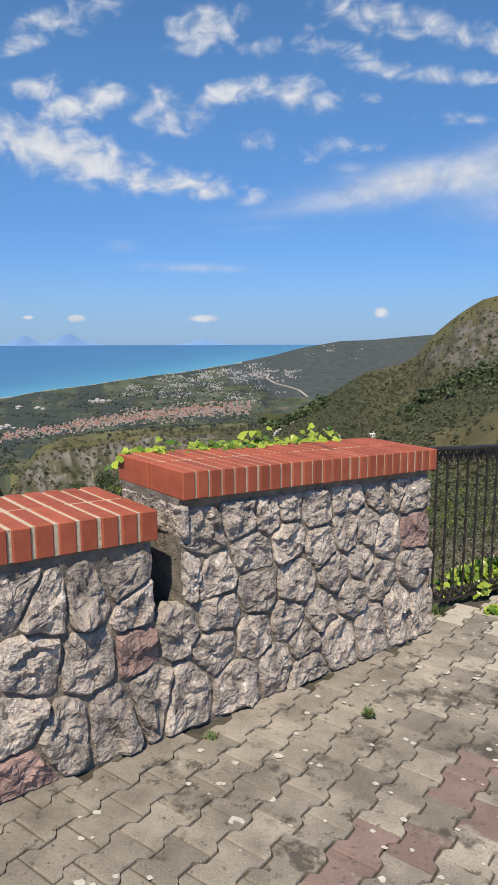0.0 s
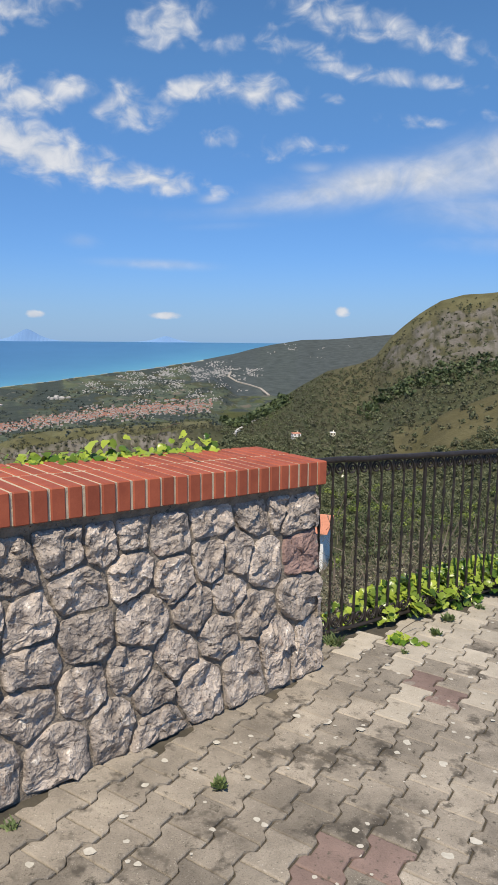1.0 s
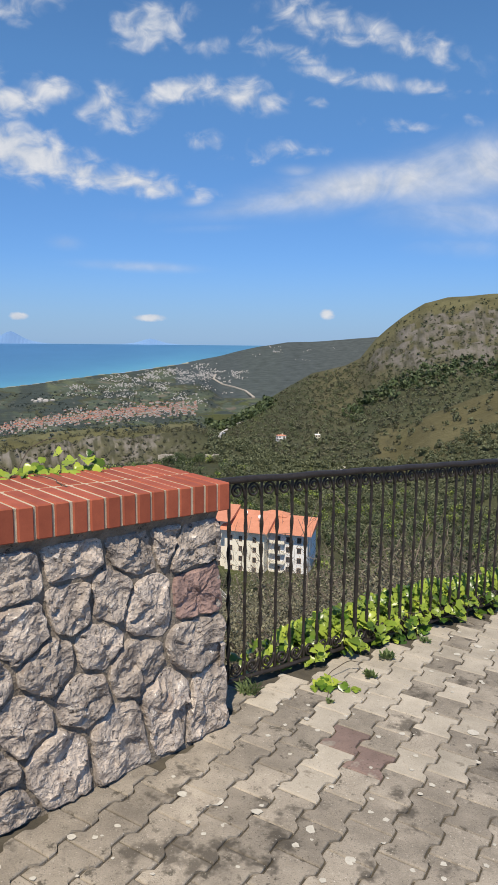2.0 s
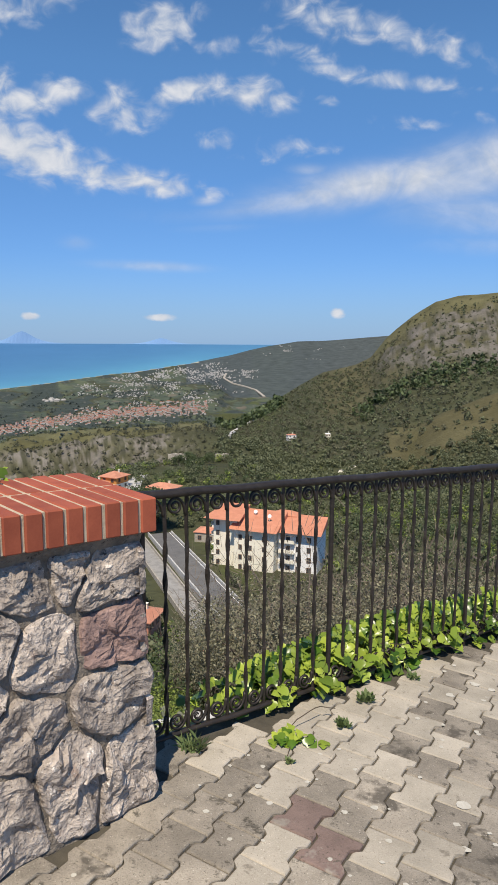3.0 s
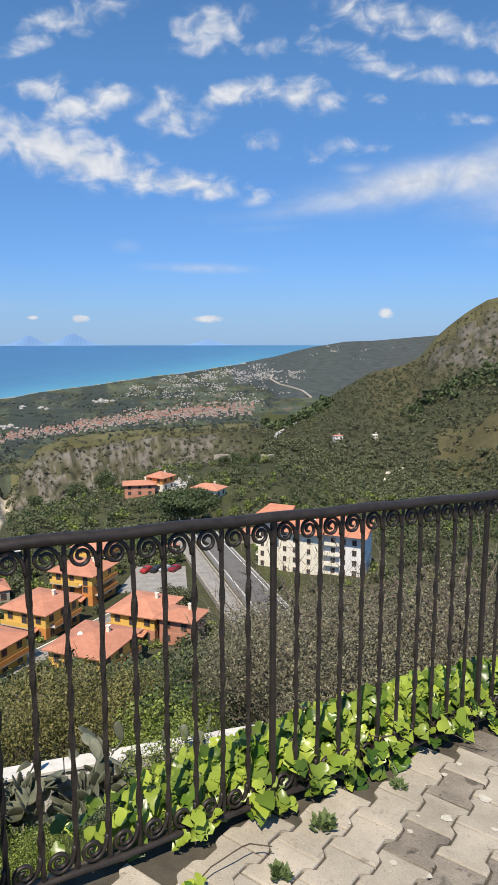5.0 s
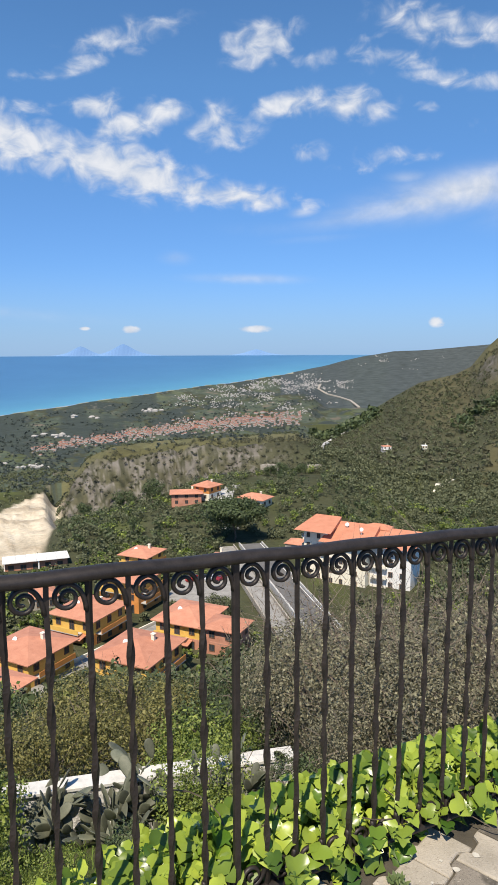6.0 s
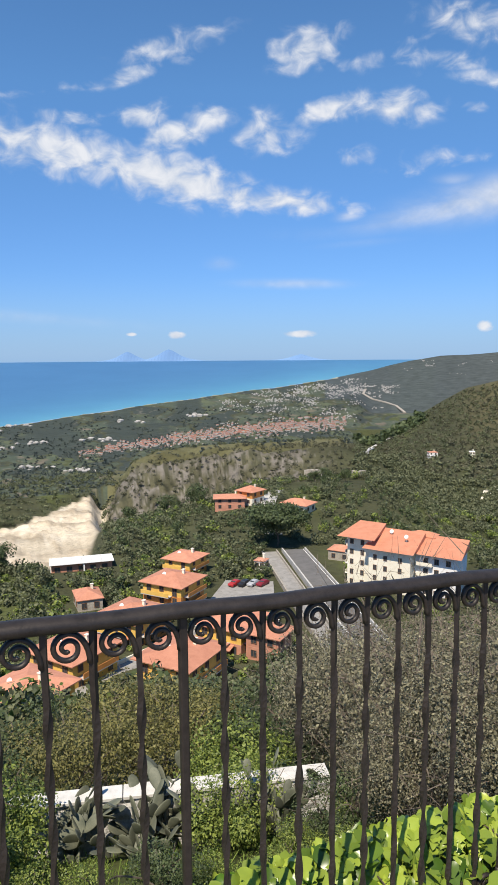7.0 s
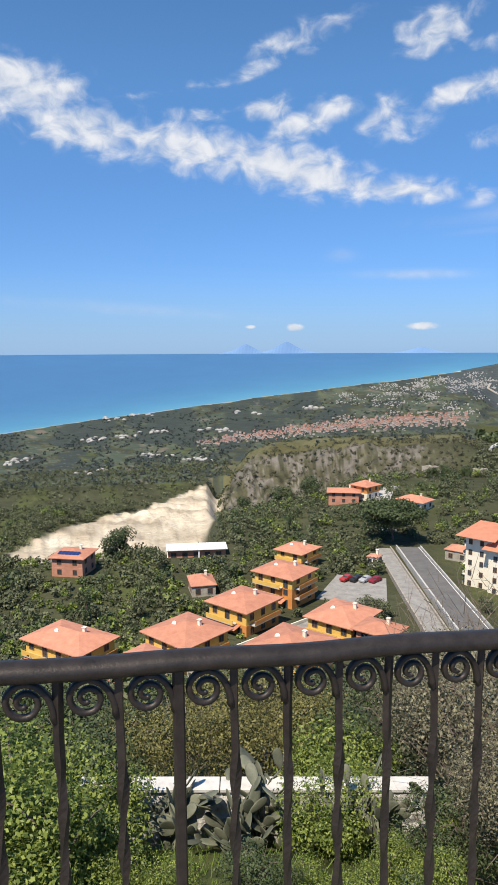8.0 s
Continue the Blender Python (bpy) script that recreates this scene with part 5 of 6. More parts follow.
def woods():
    rng = np.random.default_rng(12)

    def scatter(n, a0, a1, r0, r1, s0, s1):
        az, r = rng.uniform(a0, a1, n), np.sqrt(rng.uniform(r0 ** 2, r1 ** 2, n))
        size = rng.uniform(s0, s1, n)
        ok = keep_clear(az, r)
        return az[ok], r[ok], size[ok]

    for i, (mat, name, label, n) in enumerate(((M_SCRUB, "olive_grove", "grey-green olive trees scattered over the valley slope", 3000), (M_DARK, "dark_wood", "dark evergreen trees scattered over the valley slope", 1000), (M_GREEN, "green_scrub", "fresh green bushes among the trees", 420))):
        az, r, s = scatter(n, -44, 30, 60, 345, 1.5, 3.6)
        field_of_trees(name, label, az, r, s, mat, 100, 0.125, 40 + i)
    # gardens and waste ground between the houses
    n = 1500
    az, r = rng.uniform(-40, 1, n), rng.uniform(92, 215, n)
    ok = np.ones(n, bool)
    for a, q, rad in ((-13.6, 190, 8), (-14.7, 160, 9), (-18.3, 141, 9), (-23.4, 122, 9.5), (-33.4, 125, 10), (-9.6, 134, 9.5), (-14.2, 113, 9.5), (-27.5, 104, 9), (-6.4, 126, 6), (-22, 166, 6), (-7, 192, 4), (-32.8, 190, 8), (-24.4, 201, 8), (-20.6, 205, 8), (-8.5, 168, 12)):
        ok &= np.hypot(r * np.cos(np.radians(az - a)) - q, r * np.sin(np.radians(az - a))) > rad
    px, py = r * np.sin(np.radians(az)), r * np.cos(np.radians(az))
    for (a0, r0), (a1, r1), w in (((-3.7, 214), (4.7, 126), 8.6), ((-26, 106), (-9.2, 154), 4.5), ((-6.0, 212), (-0.5, 128), 6.0)):
        x0, y0, x1, y1 = r0 * math.sin(radians(a0)), r0 * math.cos(radians(a0)), r1 * math.sin(radians(a1)), r1 * math.cos(radians(a1))
        f = np.clip(((px - x0) * (x1 - x0) + (py - y0) * (y1 - y0)) / ((x1 - x0) ** 2 + (y1 - y0) ** 2), 0, 1)
        ok &= np.hypot(px - x0 - f * (x1 - x0), py - y0 - f * (y1 - y0)) > w
    az, r = az[ok], r[ok]
    k = rng.uniform(size=len(az))
    sz = rng.uniform(0.6, 1.9, len(az))
    field_of_trees("garden_shrubs", "olive-green shrubs between the houses", az[k < .6], r[k < .6], sz[k < .6], M_SCRUB, 70, 0.22, 61)
    field_of_trees("garden_shrubs", "fresh green shrubs between the houses", az[k >= .6], r[k >= .6], sz[k >= .6], M_GREEN, 70, 0.22, 62)
    az, r, s = scatter(1700, 1.0, 30, 300, 460, 1.6, 3.6)
    field_of_trees("valley_wood", "dense mixed trees on the valley floor", az, r, s, M_SCRUB, 70, 0.19, 50)
    az, r, s = scatter(1000, -21, 2, 330, 430, 0.6, 1.8)
    field_of_trees("cliff_scrub", "dark shrubs clinging to the rocky cliff", az, r, s, M_HILL, 30, 0.26, 51)
    az, r, s = scatter(260, -20, 2, 446, 475, 0.7, 1.7)
    field_of_trees("plateau_scrub", "low bushes along the plateau edge", az, r, s, M_SCRUB, 30, 0.28, 52)
    # right-hand hill
    az, r, s = scatter(5600, 1.0, 30, 440, 1130, 1.4, 3.8)
    ok = (land_el(az, r) < -2.6 + rng.normal(0, 0.8, len(az))) | (rng.uniform(size=len(az)) < 0.34)
    ok &= ~((az > 15.5) & (r < 600) & (rng.uniform(size=len(az)) < 0.65))
    az, r, s = az[ok], r[ok], s[ok]
    half = rng.uniform(size=len(az)) < 0.55
    field_of_trees("hill_scrub", "olive-coloured scrub on the hillside", az[half], r[half], s[half], M_HILL, 32, 0.26, 53)
    field_of_trees("hill_wood", "dark trees on the hillside", az[~half], r[~half], s[~half] * 1.1, M_SCRUB, 32, 0.26, 54)
    # tree lines: along the hill road and below the rocks
    t = np.linspace(0, 1, 130)
    az = 1.2 + 5.2 * t + rng.normal(0, 0.10, 130)
    field_of_trees("tree_line", "dark row of trees along the hill road", az, 1060 + rng.normal(0, 22, 130), rng.uniform(7, 11, 130), M_DARK, 30, 0.3, 55)
    az = 13 + 12 * t + rng.normal(0, 0.2, 130)
    field_of_trees("tree_line", "dark belt of trees below the rocky hilltop", az, 760 + 6 * (az - 13) + rng.normal(0, 22, 130), rng.uniform(4, 8, 130), M_DARK, 30, 0.3, 56)
    az, r, s = scatter(1700, -44, -19.5, 265, 600, 0.9, 2.3)
    field_of_trees("plain_scrub", "grey-green groves on the slope behind the quarry", az, r, s, M_SCRUB, 30, 0.26, 58)
    # coastal plain
    n = 4200
    az, r = rng.uniform(-42, 1.5, n), np.exp(rng.uniform(np.log(428), np.log(2500), n))
    ok = (r < coast_r(az) - 60) & (rough2(az / 1.6 + r / 900, r / 260.0, 3, 1.0) > -0.15)
    az, r = az[ok], r[ok]
    field_of_trees("plain_trees", "dark hedges and groves on the coastal plain", az, r, 1.2 + 0.0026 * r * rng.uniform(0.4, 0.9, len(az)), M_PLAIN_HAZED, 14, 0.42, 57, 0.5)


def village_trees():
    pine = make_tree("umbrella_pine", "broad dark umbrella pine over the road", 14.5, 10.0, 0.42, 17000, M_DARK, 71, 0.36, 1.0, lumps=34)
    stand(pine, -5.6, 218, 1.08)
    round_tree = make_tree("oak_tree", "large round dark green tree beside the quarry", 11.0, 5.6, 0.36, 2600, M_DARK, 72, 0.15)
    stand(round_tree, -29.2, 205)
    stand(round_tree, -15.0, 300, 1.0, 2.0), stand(round_tree, -12.6, 318, 1.2, 1.0), stand(round_tree, -18.2, 285, 0.8, 4.0), stand(round_tree, -1.4, 318, 0.75, 3.0), stand(round_tree, 0.2, 322, 0.6, 1.0), stand(round_tree, -2.4, 330, 0.6, 5.0)
    cyp = make_tree("cypress", "slim dark cypress on the olive slope", 9.0, 1.1, 0.2, 1500, M_DARK, 73, 0.03)
    stand(cyp, -31.9, 147), stand(cyp, -14.3, 222, 0.9, 1.0)
    small = make_tree("garden_tree", "rounded green garden tree between the houses", 4.6, 2.6, 0.2, 1100, M_SCRUB, 74, 0.15)
    rnd = random.Random(3)
    for az, r, s in ((-7.6, 152, 1.0), (-6.4, 148, 1.15), (-7.2, 143, 1.1), (-12.0, 176, 1.0), (-10.4, 186, 1.1), (-17.4, 178, 1.0), (-9.0, 200, 1.0), (-12.5, 208, 1.2), (-20.2, 168, 1.0), (-27.5, 150, 1.2), (0.6, 182, 0.8), (2.2, 160, 0.9), (-15.5, 128, 0.8), (-25.6, 184, 1.3), (-16.6, 112, 0.7)):
        stand(small, az, r, s, rnd.uniform(0, 6))


near_shrubs()
for seed_, az_, r_, n_ in ((1, -25.5, 11.3, 24), (2, -20.5, 11.4, 26), (3, -16.8, 11.3, 30), (4, -9.0, 11.5, 24), (5, -5.6, 11.2, 30), (6, -7.5, 12.9, 20), (7, -18.6, 10.9, 20), (8, -12.5, 11.6, 16)):
    cactus = prickly_pear(seed_, n_ + 16)
    cactus.matrix_basis = Matrix.Translation(spot(az_, r_, -0.05)) @ Matrix.Scale(1.2, 4)
low_wall()
slope_grass()
woods()
village_trees()
for ob_ in list(bpy.data.objects):
    if "placed" in ob_:
        del ob_["placed"]

# ---- village, roads and far towns ----
M_YELLOW = material("yellow_render", (0.62, 0.36, 0.07), (0.80, 0.52, 0.14), 0.9, 0.6, 0.1, 0.01, 9)
M_ORANGE = material("orange_render", (0.55, 0.21, 0.055), (0.70, 0.31, 0.09), 0.9, 0.6, 0.1, 0.01, 9)
M_CREAM = material("cream_render", (0.72, 0.66, 0.52), (0.88, 0.83, 0.70), 0.9, 0.5, 0.1, 0.01, 8)
M_WHITE = material("white_render", (0.70, 0.69, 0.66), (0.88, 0.87, 0.85), 0.9, 0.5, 0.1, 0.01, 8)
M_PINK = material("brick_red_render", (0.40, 0.17, 0.11), (0.58, 0.29, 0.20), 0.9, 0.6, 0.1, 0.01, 8)
M_TILE = material("terracotta_roof", (0.42, 0.17, 0.105), (0.60, 0.28, 0.18), 0.85, 0.7, 0.5, 0.05, 4.0, vary=0.12)
M_TILE_BRIGHT = material("orange_roof", (0.47, 0.185, 0.105), (0.63, 0.27, 0.165), 0.85, 0.5, 0.5, 0.05, 4.0)
M_GLASS = material("dark_window", (0.03, 0.035, 0.04), (0.07, 0.08, 0.09), 0.15, 2, 0.0)
M_FRAME = material("brown_frame", (0.14, 0.07, 0.04), (0.24, 0.13, 0.08), 0.7, 5, 0.0)
M_ASPHALT = material("asphalt", (0.10, 0.097, 0.094), (0.175, 0.17, 0.163), 0.95, 0.4, 0.2, 0.01, 6)
M_WORN = material("worn_concrete", (0.20, 0.19, 0.175), (0.38, 0.365, 0.335), 0.95, 0.5, 0.3, 0.02, 5, spots=[((0.17, 0.16, 0.145), 1.2, 0.2)])
M_CONCRETE = material("pale_concrete", (0.36, 0.35, 0.33), (0.58, 0.565, 0.53), 0.95, 0.3, 0.3, 0.02, 4)
M_FARWALL = material("far_wall", (0.24, 0.23, 0.215), (0.54, 0.515, 0.48), 0.95, 0.02, 0.0)
M_FARROOF = material("far_roof", (0.22, 0.095, 0.065), (0.38, 0.185, 0.13), 0.95, 0.02, 0.0)
M_LINE = material("white_line", (0.68, 0.68, 0.66), (0.86, 0.86, 0.84), 0.8, 2, 0.0)
M_SOLAR = material("solar_panel", (0.01, 0.03, 0.12), (0.03, 0.06, 0.2), 0.2, 3, 0.0)
M_RUBBLE = material("field_stone", (0.26, 0.23, 0.19), (0.50, 0.45, 0.38), 0.95, 0.8, 0.8, 0.1, 5)


def hip_roof(w, d, rise, over, mat, parent, z, x=0.0, y=0.0, hip=True):
    """A tiled hip roof with thickness, and a ridge along its longer side."""
    bm = bmesh.new()
    hw, hd = w / 2 + over, d / 2 + over
    if w >= d:
        k = (hw - hd) if hip else hw
        ridge = [(-k, 0), (k, 0)]
    else:
        k = (hd - hw) if hip else hd
        ridge = [(0, -k), (0, k)]
    c = [(-hw, -hd), (hw, -hd), (hw, hd), (-hw, hd)]
    lo = [bm.verts.new((a + x, b + y, z - 0.12)) for a, b in c]
    ea = [bm.verts.new((a + x, b + y, z + 0.06)) for a, b in c]
    rt = [bm.verts.new((a + x, b + y, z + rise)) for a, b in ridge]
    for i in range(4):
        bm.faces.new((lo[i], lo[(i + 1) % 4], ea[(i + 1) % 4], ea[i]))
    bm.faces.new(lo[::-1])
    if w >= d:
        for f in ((ea[0], ea[1], rt[1], rt[0]), (ea[1], ea[2], rt[1]), (ea[2], ea[3], rt[0], rt[1]), (ea[3], ea[0], rt[0])):
            bm.faces.new(f)
    else:
        for f in ((ea[0], ea[1], rt[0]), (ea[1], ea[2], rt[1], rt[0]), (ea[2], ea[3], rt[1]), (ea[3], ea[0], rt[0], rt[1])):
            bm.faces.new(f)
    bmesh.ops.recalc_face_normals(bm, faces=bm.faces)
    return link("roof", bm, mat, parent)


def window(parent, x, y, z, face, w=1.1, h=1.3, door=False):
    """A framed window on a wall; face: the wall's outward turn in degrees, 0 towards -y."""
    m = Matrix.Translation((x, y, z)) @ Matrix.Rotation(radians(face), 4, "Z")
    bm = bmesh.new()
    for sx, sz, px, pz in ((w + 0.16, 0.1, 0, -0.1), (w + 0.16, 0.1, 0, h), (0.09, h, -w / 2 - 0.035, 0), (0.09, h, w / 2 + 0.035, 0), (0.05, h, 0, 0)):
        box(bm, sx, 0.14, sz, m @ Matrix.Translation((px, -0.02, pz)))
    ob = link("door" if door else "window", bm, M_FRAME, parent)
    boxed("pane", w, 0.06, h, m @ Matrix.Translation((0, -0.005, 0)), M_GLASS, ob)
    return ob


def house(name, label, az, r, w, d, storeys, yaw, walls, lower, roof, rise=1.9, balcony=True, dz=-0.6, sh=2.75, dish=True, over=0.8):
    h = empty(name, Matrix.Translation(spot(az, r, dz)) @ Matrix.Rotation(radians(yaw), 4, "Z"))
    tagged(h, label, "house", "village houses")
    top = 0.6 + sh * storeys
    boxed("wall", w, d, top - sh + 0.02, Matrix(), lower, h, 0.04, "rendered lower walls")
    boxed("wall", w - 0.06, d - 0.06, sh, Matrix.Translation((0, 0, top - sh)), walls, h, 0.04, "rendered upper walls")
    hip_roof(w, d, rise, over, roof, h, top + 0.02)
    for s in range(storeys):
        z = 0.6 + sh * s + 0.9
        for k in range(max(2, int(w // 3.2))):
            x = -w / 2 + w * (k + 0.5) / max(2, int(w // 3.2))
            tall = balcony and (k + s) % 2 == 0
            window(h, x, -d / 2, z - (0.75 if tall else 0), 0, 1.1, 2.05 if tall else 1.25, tall)
        for k in range(max(2, int(d // 3.4))):
            y = -d / 2 + d * (k + 0.5) / max(2, int(d // 3.4))
            window(h, w / 2, y, z, 90)
            window(h, -w / 2, y, z, -90)
    if balcony:
        for s in range(1, storeys):
            z = 0.6 + sh * s - 0.1
            bal = boxed("balcony", w * 0.72, 1.5, 0.18, Matrix.Translation((-w * 0.1, -d / 2 - 0.72, z)), M_CONCRETE, h)
            boxed("parapet", w * 0.72, 0.10, 0.95, Matrix.Translation((-w * 0.1, -d / 2 - 1.42, z + 0.18)), walls, bal)
            side = boxed("balcony", 1.5, d * 0.8, 0.18, Matrix.Translation((w / 2 + 0.72, 0, z)), M_CONCRETE, h)
            boxed("parapet", 0.10, d * 0.8, 0.95, Matrix.Translation((w / 2 + 1.42, 0, z + 0.18)), M_ORANGE, side)
        bm = bmesh.new()
        box(bm, w * 0.8, 2.2, 0.14, Matrix.Translation((-w * 0.05, -d / 2 - 1.0, 0.6 + sh - 0.55)) @ Matrix.Rotation(radians(12), 4, "X"))
        link("porch_roof", bm, roof, h)
    bm = bmesh.new()
    box(bm, 0.6, 0.6, 1.5, Matrix.Translation((w * 0.2, d * 0.12, top + rise * 0.4)), 0.03)
    box(bm, 0.8, 0.8, 0.12, Matrix.Translation((w * 0.2, d * 0.12, top + rise * 0.4 + 1.5)), 0.02)
    link("chimney", bm, M_CREAM, h)
    if dish:
        bm = bmesh.new()
        bmesh.ops.create_uvsphere(bm, u_segments=14, v_segments=7, radius=0.55, matrix=Matrix.Translation((-w * 0.15, -d * 0.15, top + rise * 0.75)) @ Matrix.Rotation(radians(60), 4, "X") @ Matrix.Diagonal((1, 1, 0.25, 1)))
        box(bm, 0.08, 0.08, 0.8, Matrix.Translation((-w * 0.15, -d * 0.15, top + rise * 0.3)))
        link("satellite_dish", bm, M_WHITE, h, "round white satellite dish")
    return h


Y = "yellow-and-orange rendered house with a terracotta hip roof and balconies"
house("house", Y, -13.6, 190, 8.5, 9, 2, -20, M_YELLOW, M_ORANGE, M_TILE, 1.5, sh=2.4)
house("house", Y, -14.7, 160, 11, 10, 3, -20, M_YELLOW, M_ORANGE, M_TILE, 1.7, sh=2.5)
house("house", Y, -18.3, 141, 10.5, 11, 2, -22, M_YELLOW, M_ORANGE, M_TILE, 1.8, sh=3.0)
house("house", Y, -23.4, 122, 11, 11, 2, -24, M_YELLOW, M_YELLOW, M_TILE, 1.8)
house("house", Y, -33.4, 125, 14, 9, 2, -14, M_YELLOW, M_YELLOW, M_TILE, 1.7, sh=2.6)
house("house", Y, -9.6, 134, 10, 11, 2, -20, M_YELLOW, M_PINK, M_TILE, 1.7)
house("house", Y, -14.2, 113, 10.5, 11.5, 2, -20, M_YELLOW, M_YELLOW, M_TILE, 1.8, sh=3.0)
house("house", Y, -27.5, 104, 10, 11, 2, -22, M_YELLOW, M_ORANGE, M_TILE, 1.8, sh=2.8)
house("house", "small reddish house with a low terracotta roof", -6.4, 126, 7, 6, 2, -20, M_PINK, M_PINK, M_TILE, 1.2, False, dish=False)
house("house", "low house with a terracotta roof among olive trees", 0.9, 116, 7, 7, 1, -10, M_PINK, M_PINK, M_TILE, 1.3, False, dz=-2.2, dish=False)
house("house", "old stone house with a faded terracotta roof", -22.0, 166, 6, 8, 1, 30, M_RUBBLE, M_RUBBLE, M_TILE, 1.5, False, sh=3.0, dish=False, over=0.3)
house("house", "tiny white hut with a red roof beside the car park", -7.0, 192, 3.2, 3.2, 1, -15, M_WHITE, M_WHITE, M_PINK, 0.7, False, dish=False, over=0.2)
house("house", "red-roofed house on the wooded slope", -9.7, 272, 12, 8, 2, 10, M_PINK, M_PINK, M_TILE, 1.2, False, sh=2.4, dish=False)
house("house", "pale house with a terracotta roof on the wooded slope", -7.9, 276, 8, 8, 2, -30, M_ORANGE, M_CREAM, M_TILE, 2.0, False, dish=False)
house("house", "pale house with a faded terracotta roof above the pine", -3.8, 262, 11, 8, 1, -25, M_CREAM, M_CREAM, M_TILE, 1.8, False, sh=3.2, dish=False)
house("house", "old roofed stone house beside the road", 0.0, 205, 7, 6, 1, -20, M_RUBBLE, M_RUBBLE, M_TILE, 1.2, False, sh=3.2, dish=False, over=0.3)
house("farmhouse", "small white farmhouse on the scrub hillside", 7.3, 640, 8, 7, 2, 10, M_WHITE, M_WHITE, M_TILE, 0.8, False, dz=0.3, dish=False, over=0.2)
house("farmhouse", "tiny white farm building on the scrub hillside", 10.4, 600, 4.5, 4.5, 2, 0, M_CREAM, M_CREAM, M_WHITE, 0.6, False, dz=0.2, dish=False, over=0.1)

# house with solar panels
solar = house("house", "brick-red house with solar panels on its roof", -32.8, 190, 9, 9, 2, 8, M_PINK, M_PINK, M_TILE, 1.5, False, dish=False)
for k in range(6):
    boxed("solar_panel", 0.95, 1.7, 0.06, Matrix.Translation((-2.7 + k * 1.05, -2.6, 6.95)) @ Matrix.Rotation(radians(16), 4, "X"), M_SOLAR, solar)


def long_shed():
    s = empty("shed", Matrix.Translation(spot(-22.4, 203, -0.4)) @ Matrix.Rotation(radians(24), 4, "Z"))
    tagged(s, "long low building with a pale flat roof and brick-red walls", "shed")
    boxed("wall", 17.5, 7.0, 3.2, Matrix(), M_PINK, s, 0.05)
    boxed("plinth", 17.9, 7.5, 0.9, Matrix(), M_WHITE, s, 0.05, "whitewashed plinth")
    bm = bmesh.new()
    box(bm, 18.6, 8.6, 0.28, Matrix.Translation((0, -0.3, 3.2)) @ Matrix.Rotation(radians(-3), 4, "X"), 0.04)
    roof = link("roof", bm, M_WHITE, s, "pale sheet roof")
    for k in range(7):
        boxed("rib", 0.10, 8.6, 0.08, Matrix.Translation((-8.5 + k * 2.85, -0.3, 3.47)) @ Matrix.Rotation(radians(-3), 4, "X"), M_CONCRETE, roof)
    for k in range(5):
        window(s, -7 + k * 3.4, -3.5, 1.0, 0, 1.5, 1.5)
    boxed("pillar", 0.4, 0.4, 3.2, Matrix.Translation((0.6, -4.1, 0)), M_WHITE, s)


